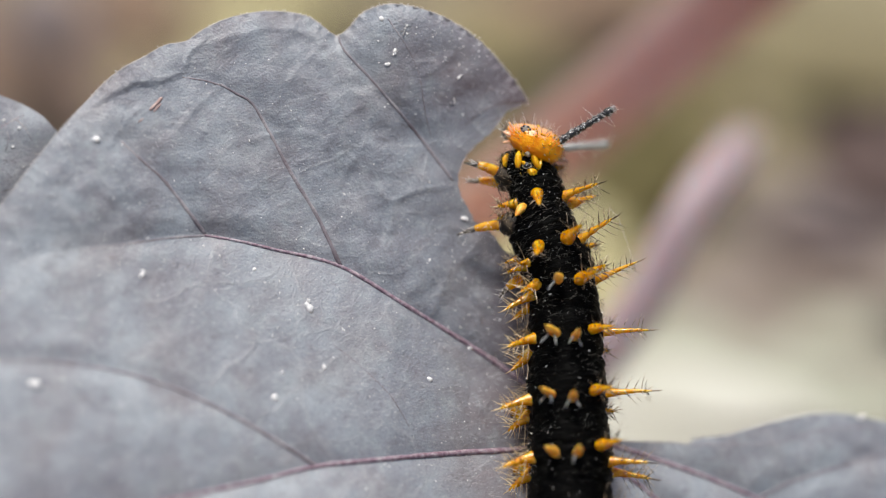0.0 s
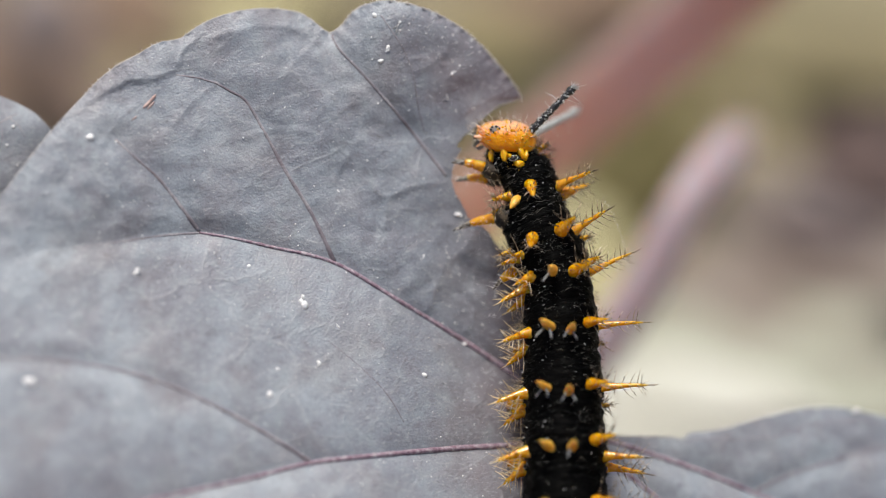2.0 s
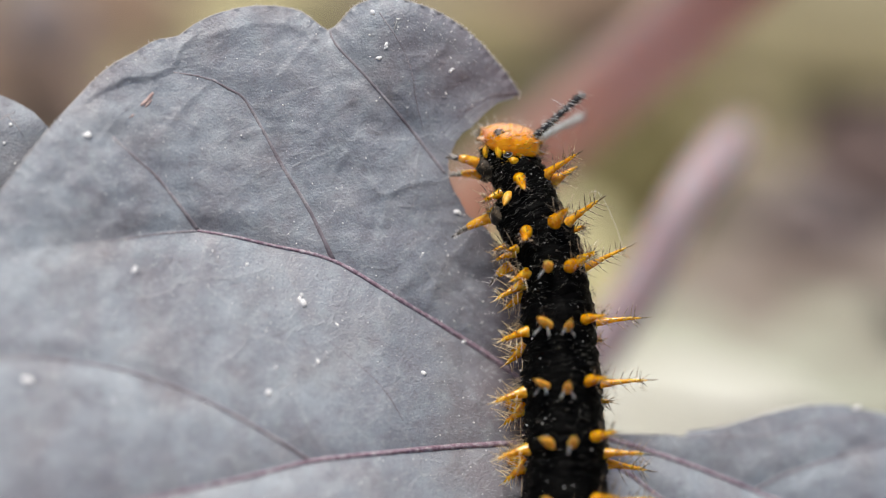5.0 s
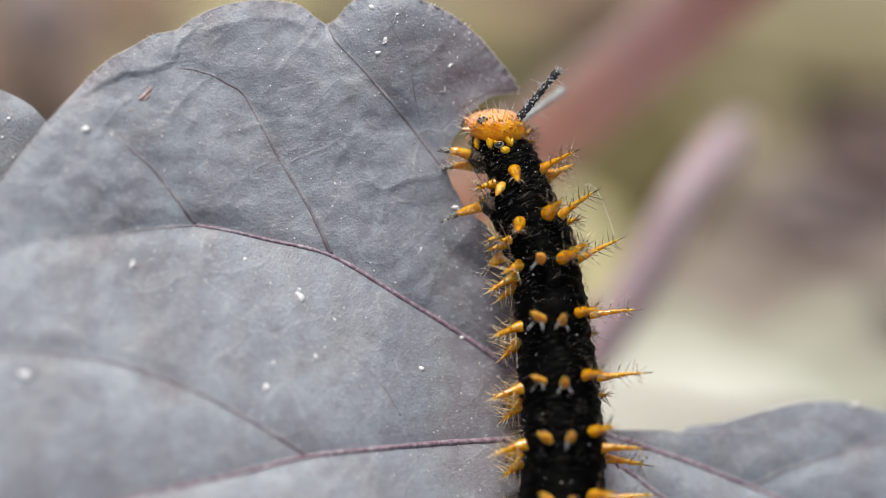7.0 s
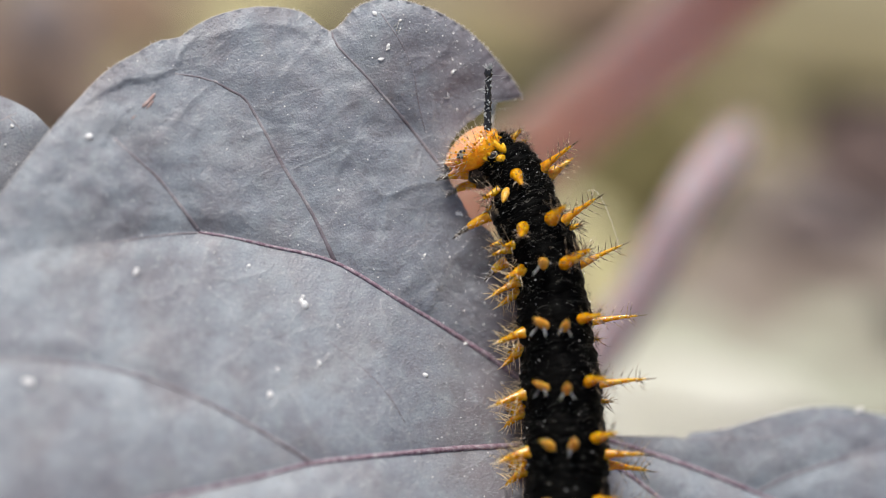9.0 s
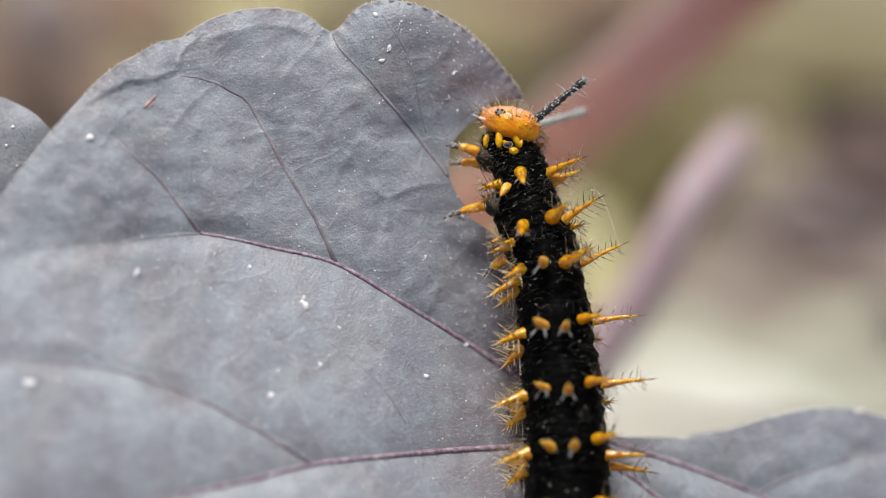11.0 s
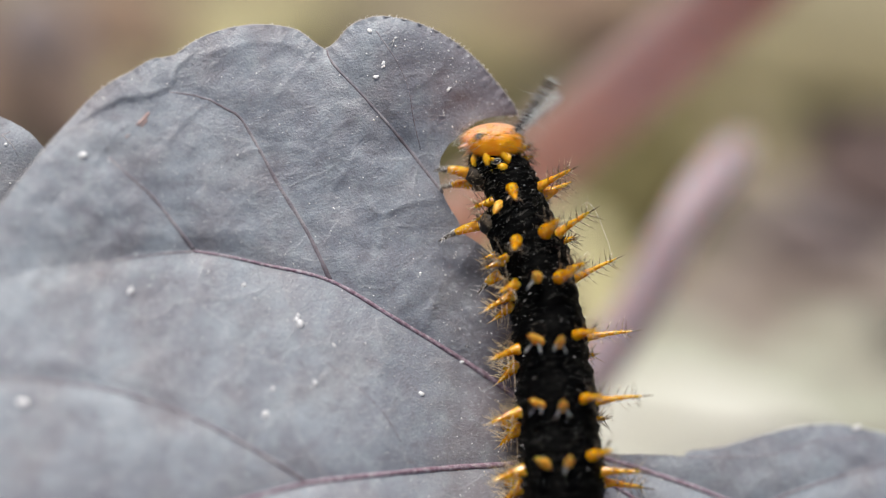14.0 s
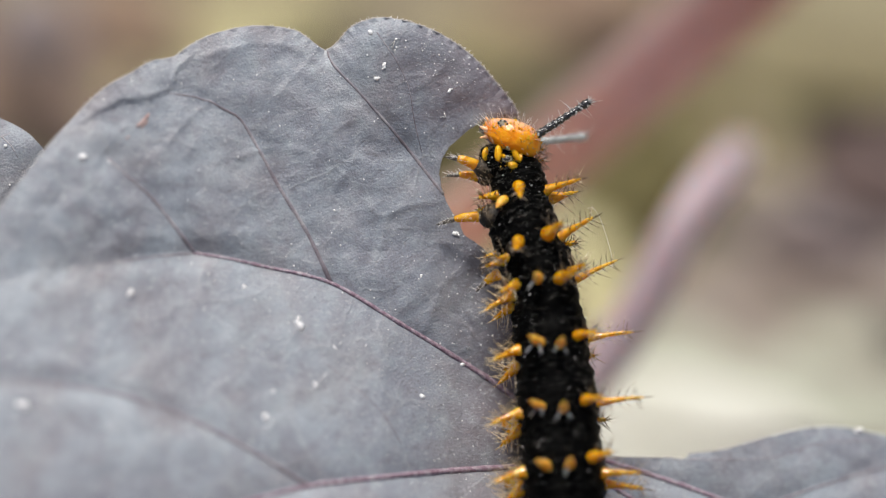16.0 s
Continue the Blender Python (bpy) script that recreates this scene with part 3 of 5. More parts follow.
margin += np.stack([wave(margin, 0.5, 3.0), wave(margin, 0.5, 8.0)], 1) * 0.11 * rough
vein_lines = [spline(p, 0.4) for _, _, p in VEINS]
main_veins = np.concatenate([v for v, (w, _, _) in zip(vein_lines, VEINS) if w > 0.2])
side_veins = np.concatenate([v for v, (w, _, _) in zip(vein_lines, VEINS) if 0.1 < w <= 0.2])


crease_lines = np.concatenate([spline(c, 0.25) for c in CREASES])


def leaf_height(p):
    """The upper face: tilted, folded up below the upper main vein, in valleys along the veins, puckered between them."""
    x, y = p[:, 0], p[:, 1]
    edge, main, side = nearest(p, wild), nearest(p, main_veins), nearest(p, side_veins)
    z = SLOPE_X * (x + 1) + SLOPE_Y * (y - 6)
    z += FOLD * np.maximum(0, np.interp(x, FOLD_X, FOLD_Y) - y) * np.clip((11 - x) / 4, 0, 1)
    z += 0.17 * np.maximum(0, y - 1) * (0.4 + 0.6 * np.clip((x + 11) / 7, 0, 1))
    z += 0.16 * np.maximum(0, y - 9) * np.clip((x + 8) / 3, 0, 1)
    z += 0.07 * np.maximum(0, x - 12)
    z -= 0.14 * np.clip((x + 4) / 6, 0, 1) * np.clip(1 - y, 0, 10)
    calm = 0.42 + 0.58 * np.clip(0.5 + (y - np.interp(x, FOLD_X, FOLD_Y)) / 4, 0, 1)
    z += calm * (0.45 * wave(p, 9, 1.0) + 0.22 * wave(p, 3.4, 2.0) + 0.11 * wave(p, 1.5, 4.0) + 0.035 * wave(p, 0.7, 9.0))
    z -= 0.68 * np.exp(-main / 1.8) + 0.2 * np.exp(-(side / 0.9) ** 2)
    z += (0.25 * np.clip((x - 15) / 4, 0, 1) - 0.5) * np.exp(-edge / 1.1)
    over = y - np.interp(x, FLAP_X, FLAP_Y) + 0.12 * wave(p, 0.9, 15.0)
    z += 0.24 * np.clip(over / 0.14, 0, 1) * np.exp(-np.maximum(over, 0) / 1.1) * np.clip((x + 26.5) / 1.5, 0, 1) * np.clip((-17.3 - x) / 0.6, 0, 1)
    z -= 0.42 * np.exp(-edge / 0.55) * np.clip((x + 8.5) / 1.5, 0, 1) * np.clip((y - 10) / 2, 0, 1)
    z += 0.10 * np.exp(-(nearest(p, crease_lines) / 0.19) ** 2)
    return z


big_leaf = new("leaf")
big_leaf.matrix_basis = STAGE
tagged(big_leaf, "dull purple-grey lobed leaf with a gnawed edge and purple veins", "leaf")
part("blade", sheet(margin, leaf_height, 0.24, 0.22), LEAF, big_leaf, "purple-grey waxy leaf blade, bitten along one side")
for (w0, w1, _), line in zip(VEINS, vein_lines):
    z = leaf_height(line)
    part("vein", tube(bmesh.new(), [(x * MM, y * MM, (h + (0.03 if w0 > 0.2 else -0.58 * w)) * MM) for (x, y), h, w in zip(line, z, np.linspace(w0, w1, len(line)))],
                      np.linspace(w0, w1, len(line)) * MM * (1 if w0 > 0.2 else 1.3) * (0.85 + 0.2 * wave(line, 0.8, 6.0)), 8), VEIN if w0 > 0.2 else FINE_VEIN, big_leaf)
z0 = float(leaf_height(np.array([(9.6, -14.4)]))[0])
part("petiole", tube(bmesh.new(), [Vector(p) * MM for p in spline([(9.6, -14.4, z0 - 0.3), (9.4, -17, z0 - 3), (8, -30, -16), (5, -55, -36), (4, -72, -34)], 2)],
                     [1.1 * MM] * len(spline([(9.6, -14.4, z0 - 0.3), (9.4, -17, z0 - 3), (8, -30, -16), (5, -55, -36), (4, -72, -34)], 2)), 12), VEIN, big_leaf, "purple leaf stalk")

# strips of the blade that are still there at first and are bitten off, pass by pass
MORSELS = []
early, late = spline(BITE_EARLY, 0.05), spline(BITE_LATE, 0.05)
early, late = (np.stack([np.interp(np.linspace(0, 1, 61), np.linspace(0, 1, len(q)), q[:, c]) for c in (0, 1)], 1) for q in (early, late))
for turn in range(3):
    inner, outer = (early + (late - early) * (k / 3) for k in (turn + 1, turn))
    inner, outer = (q + np.stack([wave(q, 0.5, 3.0), wave(q, 0.5, 8.0)], 1) * 0.11 for q in (inner, outer))
    away = outer - inner
    inner = inner - 0.22 * away / (np.linalg.norm(away, axis=1)[:, None] + 0.02)
    for k in range(6):
        ring = np.concatenate([inner[k * 10:k * 10 + 11], outer[k * 10:k * 10 + 11][::-1]])
        mid = ring.mean(0)
        mz = float(leaf_height(mid[None])[0])
        bm = bmesh.new()
        zt = leaf_height(ring) - 0.006 * (3 - turn)
        top = [bm.verts.new(((x - mid[0]) * MM, (y - mid[1]) * MM, (h - mz) * MM)) for (x, y), h in zip(ring, zt)]
        low = [bm.verts.new(v.co - Vector((0, 0, 0.22 * MM))) for v in top]
        n = len(ring)
        for i in range(10):
            bm.faces.new((top[i], top[i + 1], top[n - 2 - i], top[n - 1 - i]))
            bm.faces.new((low[n - 1 - i], low[n - 2 - i], low[i + 1], low[i]))
        for i in range(n):
            bm.faces.new((low[i], low[(i + 1) % n], top[(i + 1) % n], top[i]))
        bmesh.ops.remove_doubles(bm, verts=bm.verts, dist=1e-6)
        bmesh.ops.recalc_face_normals(bm, faces=bm.faces)
        ob = part("leaf_morsel", bm, LEAF, smooth=False)
        tagged(ob, "small strip of purple leaf edge being bitten off", "leaf piece", "morsels of the gnawed leaf edge")
        MORSELS.append((ob, (mid[0], mid[1], mz), turn, k))

# short pale hairs along the margin
bm = bmesh.new()
rng = random.Random(4)
zs = leaf_height(margin)
wild_margin = nearest(margin, wild) < 0.5
for i in np.flatnonzero(wild_margin):
    for k in range(9):
        (x, y), h = margin[i], zs[i]
        if x < -8.5 and k > 3:
            continue
        t = margin[(i + 1) % len(margin)] - margin[i - 1]
        out = np.array([-t[1], t[0]]) / (np.linalg.norm(t) + 1e-9) + np.array([rng.uniform(-0.7, 0.7), rng.uniform(-0.7, 0.7)])
        s = rng.uniform(0.03, 0.15)
        p = Vector((x + rng.uniform(-0.2, 0.2) * t[0], y + rng.uniform(-0.2, 0.2) * t[1], h - rng.uniform(0, 0.2)))
        tube(bm, [p * MM, (p + Vector((out[0], out[1], rng.uniform(-0.3, 0.6))) * s) * MM], [0.021 * MM, 0.010 * MM], 3)
tagged(part("margin_hairs", bm, FIBRE, big_leaf, "short pale hairs along the leaf margin"), kind="stuff")

rim = np.concatenate([spline(MARGIN[10:] + LOBE, 0.4)])
part("margin_rim", tube(bmesh.new(), [(x * MM, y * MM, (h - 0.09) * MM) for (x, y), h in zip(rim, leaf_height(rim))], 0.075 * MM * (1 + 0.5 * wave(rim, 0.7, 5.0)), 6), RIM, big_leaf, "pale tan thickened margin")

# the scar: two thin raised scabs
for pts, w in (([(-21.6, 10.2), (-21.1, 10.7), (-20.7, 11.2)], 0.13), ([(-21.3, 10.1), (-20.8, 10.7)], 0.09), ([(-22.4, 9.3), (-22.0, 9.6)], 0.07)):
    line = spline(pts, 0.2)
    h = leaf_height(line)
    part("scar", tube(bmesh.new(), [(x * MM, y * MM, (v + 0.0) * MM) for (x, y), v in zip(line, h)], [w * MM * (0.4 if i in (0, len(line) - 1) else 1) for i in range(len(line))], 7), SCAR, big_leaf, "reddish brown corky scar")

# grains and dust that lie on the leaf
spots = np.array([(x, y) for x, y, _ in GRAINS])
for (x, y, r), h, k in zip(GRAINS, leaf_height(spots), range(99)):
    bm = bmesh.new()
    for q in range(1 + k % 3):
        lump = bmesh.ops.create_icosphere(bm, subdivisions=2, radius=r * (1, 0.7, 0.5)[q] * MM)["verts"]
        for v in lump:
            v.co *= 1 + 0.3 * noise.noise(v.co * 5200 + Vector((k * 3.1, q, 0)))
            v.co = Vector((v.co.x * 1.1 + q * r * 0.9 * MM, v.co.y * 0.8 + (q % 2) * r * 0.5 * MM, v.co.z * 0.5))
    ob = part("white_grain", bm, GRAIN)
    ob.matrix_basis = STAGE @ pose(x * MM, y * MM, (h + r * 0.15) * MM, 0, 0, k * 50)
    tagged(ob, "tiny white grain stuck on the purple leaf", "grain", "white grains on the leaf")
bm = bmesh.new()
dots = np.stack([np.random.uniform(-32, 12, 1500), np.random.uniform(-20, 18, 1500)], 1)
near = np.stack([np.random.normal(3.5, 2.2, 380), np.random.uniform(-16, 6, 380)], 1)
on_veins = main_veins[np.random.randint(0, len(main_veins), 200)] + np.random.normal(0, 0.15, (200, 2))
lobe_dots = np.stack([np.random.normal(0, 3.0, 200), np.random.normal(15, 1.6, 200)], 1)
dots = np.concatenate([dots, near, on_veins, lobe_dots])
dots = dots[inside(dots, margin)]
for (x, y), h in zip(dots, leaf_height(dots)):
    r = 0.018 + 0.06 * random.random() ** 5
    bmesh.ops.create_icosphere(bm, subdivisions=1, radius=r * MM, matrix=Matrix.Translation(Vector((x, y, h + r * 0.2)) * MM) @ Matrix.Diagonal((1, 0.7 + 0.6 * random.random(), 0.5, 1)))
dust = part("leaf_dust", bm, GRAIN)
dust.matrix_basis = STAGE
tagged(dust, "fine white dust specks strewn over the purple leaf", "dust", kind="stuff")
for pts in ([(-3.2, 16.2), (-2.8, 16.6), (-3.0, 15.9)], [(0.5, 11.0), (0.9, 11.0), (0.8, 11.4)], [(4.6, -3.4), (4.3, -4.1)]):
    h = leaf_height(np.array(pts))
    ob = part("fibre", tube(bmesh.new(), [(x * MM, y * MM, (v + 0.06) * MM) for (x, y), v in zip(pts, h)], [0.03 * MM] * len(pts), 5), FIBRE)
    ob.matrix_basis = STAGE
    tagged(ob, "short pale bent fibre lying on the leaf", "fibre", "fibres on the leaf")

# ---------------------------------------------------------------- a second leaf behind
edge2 = spline(SMALL, 0.8, True)


def small_height(p):
    return 0.5 - 0.09 * (p[:, 0] + 30) + 0.5 * wave(p, 6, 5.0) + 0.2 * wave(p, 2, 7.0) - 0.5 * np.exp(-nearest(p, edge2) / 1.5)


back_leaf = new("leaf")
back_leaf.matrix_basis = STAGE
tagged(back_leaf, "smaller dull purple-grey leaf behind the eaten one", "leaf")
part("blade", sheet(edge2, small_height, 0.9, 0.25), LEAF, back_leaf)
for pts in ([(-46, 3), (-40, 5), (-35, 8), (-32, 10)], [(-40, 5), (-35, 4), (-31, 5)], [(-36, 9.6), (-34, 9.2), (-33, 9.4), (-31.6, 10.1)], [(-33, 9.4), (-32.7, 8.5), (-32.9, 7.4)], [(-34.6, 11.4), (-33.6, 10.4), (-33.4, 9.3)], [(-32.2, 9.8), (-31.4, 9.0), (-31, 8.2)], [(-34, 9.2), (-34.4, 8.0), (-34.2, 6.8)]):
    line = spline(pts, 0.5)
    part("vein", tube(bmesh.new(), [(x * MM, y * MM, h * MM) for (x, y), h in zip(line, small_height(line) - 0.02)], np.linspace(0.10 if len(pts) > 3 and pts[0][0] < -39 else 0.05, 0.03, len(line)) * MM, 7), FINE_VEIN, back_leaf)
line = spline([(-45, 3, -1.8), (-47, -10, -10), (-46, -40, -24), (-45, -76, -26)], 2)
small_spots = np.array([(-34.2, 11.0), (-33.1, 9.7), (-31.9, 9.1), (-34.4, 8.6), (-32.4, 7.7), (-33.5, 7.0), (-31.6, 6.2), (-34.8, 10.1)])
for k, ((x, y), h) in enumerate(zip(small_spots, small_height(small_spots))):
    bm = bmesh.new()
    bmesh.ops.create_icosphere(bm, subdivisions=2, radius=(0.08 + 0.03 * (k % 3)) * MM)
    ob = part("white_grain", bm, GRAIN)
    ob.matrix_basis = STAGE @ pose(x * MM, y * MM, (h + 0.04) * MM) @ Matrix.Diagonal((1, 1, 0.5, 1))
    tagged(ob, "tiny white grain on the smaller leaf", "grain", "white grains on the leaf")
part("petiole", tube(bmesh.new(), [Vector(p) * MM for p in line], [1.0 * MM] * len(line), 10), VEIN, back_leaf, "purple leaf stalk")

# ---------------------------------------------------------------- the caterpillar
def smooth_mesh(name, bm, material):
    me = bpy.data.meshes.new(name)
    for fc in bm.faces:
        fc.smooth = True
    bm.to_mesh(me)
    bm.free()
    me.materials.append(material)
    return me


def spine_meshes(length, girth, seed, form="thorn", prongs=0, socket=True, pale=False):
    """A process on the skin, along z: an orange shaft with whorls of bristles on small nodes, a pale socket, grey prongs.
    form: a long thorn with a dark needle tip, a stout club, a short cone or a blunt bulb."""
    rng = random.Random(seed)
    shaft, hairs = bmesh.new(), bmesh.new()
    bend = Vector((rng.uniform(-0.08, 0.08), -0.07, 0))
    us = np.linspace(0, 1, 15)
    axis = [Vector((0, 0, -0.3 + (length + 0.3) * u)) + bend * (u * u * length) for u in us]
    if form == "bulb":
        prof = [0.50, 0.60, 0.67, 0.72, 0.74, 0.73, 0.70, 0.65, 0.59, 0.52, 0.44, 0.36, 0.27, 0.17, 0.05]
    elif form == "cone":
        prof = [0.70, 0.76, 0.78, 0.76, 0.71, 0.65, 0.59, 0.54, 0.49, 0.44, 0.38, 0.31, 0.23, 0.14, 0.04]
    elif form == "club":
        prof = [0.62, 0.74, 0.80, 0.80, 0.74, 0.64, 0.53, 0.44, 0.38, 0.34, 0.30, 0.25, 0.19, 0.12, 0.04]
    else:
        prof = [0.60, 0.64, 0.59, 0.50, 0.42, 0.36, 0.34, 0.29, 0.26, 0.23, 0.22, 0.17, 0.11, 0.06, 0.02]
    tube(shaft, [p * MM for p in axis], [r * girth * MM * (1 + 0.07 * rng.uniform(-1, 1)) for r in prof], 14)
    for v in shaft.verts:
        swell = 1 + (0.45 if form == "bulb" else 0.2) * noise.noise(v.co * 1500 + Vector((seed * 3.7, 0, 0)))
        v.co.x, v.co.y = v.co.x * swell, v.co.y * swell
    whorls = {"bulb": (), "cone": (3, 6, 9), "club": (4, 7, 9, 11), "thorn": (4, 6, 8, 10, 11)}[form]
    for i in whorls:
        for k in range(4):
            p, r = axis[i], prof[i] * girth
            w = k * math.pi / 2 + i * 0.8 + rng.uniform(-0.4, 0.4)
            d = Vector((math.cos(w), math.sin(w), rng.uniform(0.25, 0.7))).normalized()
            s = rng.uniform(0.65, 1.65) * (0.4 if form == "cone" else 1.0 if i < 10 else 0.8)
            bmesh.ops.create_icosphere(shaft, subdivisions=1, radius=(0.09 + 0.06 * rng.random()) * girth * MM, matrix=Matrix.Translation((p + d * r * 0.85) * MM))
            tube(hairs, [(p + d * r * 0.6) * MM, (p + d * (r + s * 0.5)) * MM, (p + d * (r + s) + Vector((0, 0, 0.08))) * MM], [0.042 * MM, 0.027 * MM, 0.008 * MM], 5)
    if form != "bulb":
        tip = axis[-1]
        tube(hairs, [(axis[-3]) * MM, (tip) * MM, (tip + Vector((0.04, 0, 0.45))) * MM], [0.10 * girth * MM, 0.05 * MM, 0.006 * MM], 5)
    else:
        for k in range(5):
            w = k * 1.3 + rng.uniform(-0.3, 0.3)
            d = Vector((math.cos(w), math.sin(w), 0.8)).normalized()
            p = axis[9] + d * prof[9] * girth * 0.8
            tube(hairs, [p * MM, (p + d * rng.uniform(0.25, 0.5)) * MM], [0.022 * MM, 0.006 * MM], 4)
    meshes = [("spine", smooth_mesh("spine", shaft, BULB if form == "bulb" else ORANGE)), ("bristle", smooth_mesh("bristle", hairs, HAIR if pale else BRISTLE))]
    if socket and form != "bulb":
        ring = bmesh.new()
        tube(ring, [Vector((0, 0, z)) * MM for z in (-0.4, -0.1, 0.2, 0.42, 0.55)], [r * girth * MM * (1.25 if form == "club" else 1.0) for r in (0.58, 0.56, 0.53, 0.46, 0.34)], 14)
        meshes.append(("socket", smooth_mesh("socket", ring, SOCKET)))
    if prongs:
        grey = bmesh.new()
        for side in (-1, 1)[:prongs]:
            line = [axis[6] + Vector((side * 0.15, -0.2, 0)), axis[6] + Vector((side * 0.36, -0.55, 0.02)), axis[7] + Vector((side * 0.5, -0.85, 0.02)), axis[7] + Vector((side * 0.58, -1.05, 0.05))]
            tube(grey, [p * MM for p in line], [0.095 * MM, 0.09 * MM, 0.075 * MM, 0.035 * MM], 8)
        meshes.append(("prong", smooth_mesh("prong", grey, PRONG)))
    return meshes


# 0, 1: long thorns; 2: round bulb with two prongs; 3, 4: short thorns; 5: club; 6: long blunt bulb; 7: stout club; 8: bulb with one prong; 9: small bulb; 10: short stout cone; 11, 12: pale-haired thorn and club
SPINES = [spine_meshes(*v) for v in ((3.3, 0.66, 1), (4.0, 0.64, 2), (2.3, 0.47, 3, "bulb", 2), (1.7, 0.72, 4, "thorn", 0, False), (1.2, 0.66, 5, "thorn", 0, False), (2.3, 0.58, 6, "club"), (2.2, 0.50, 7, "bulb"),
                                     (2.6, 0.68, 8, "club"), (2.2, 0.47, 9, "bulb", 1), (1.3, 0.5, 10, "bulb"), (2.0, 0.60, 11, "cone", 0, False), (2.7, 0.80, 12, "thorn", 0, False, True),
                                     (2.0, 0.62, 13, "club", 0, False, True))]


def skin_ring(radius, half, seed, rows=46, sides=56):
    """One ring of the body, y forwards: a barrel with fine folds across and domed ends."""
    bm = bmesh.new()
    rings = []
    for i in range(rows + 1):
        u = -1 + 2 * i / rows
        env = 0.5 + 0.5 * (1 - abs(u) ** 9) ** 0.5
        fold = 0.055 * math.exp(-((u - 0.05) / 0.35) ** 2) - 0.06 * abs(u) ** 3
        ring = []
        for k in range(sides):
            w = 2 * math.pi * k / sides
            slip = seed + 1.3 * noise.noise(Vector((math.cos(w) * 1.6 + seed, u * 2.5, math.sin(w) * 1.6)))
            deep = 0.024 + 0.026 * noise.noise(Vector((math.cos(w) * 2.5, u * 3, math.sin(w) * 2.5 + seed * 9)))
            n = deep * abs(math.cos(u * math.pi * 3.6 + slip)) ** 0.6 - 0.02
            n += noise.noise(Vector((math.cos(w) * 2.2, u * 6, math.sin(w) * 2.2 + seed * 7))) * 0.05
            n += noise.noise(Vector((math.cos(w) * 3.5, u * 15, math.sin(w) * 3.5 + seed * 3))) * 0.05 + noise.noise(Vector((math.cos(w) * 11, u * 22, math.sin(w) * 11 + seed * 5))) * 0.022
            r = radius * (env * (0.93 + fold) + n)
            ring.append(bm.verts.new((math.sin(w) * r * MM, u * half * MM, math.cos(w) * r * 0.97 * MM)))
        rings.append(ring)
    for q, w in zip(rings, rings[1:]):
        for k in range(sides):
            bm.faces.new((q[k], q[(k + 1) % sides], w[(k + 1) % sides], w[k]))
    bm.faces.new(rings[0][::-1])
    bm.faces.new(rings[-1])
    bmesh.ops.recalc_face_normals(bm, faces=bm.faces)
    return bm


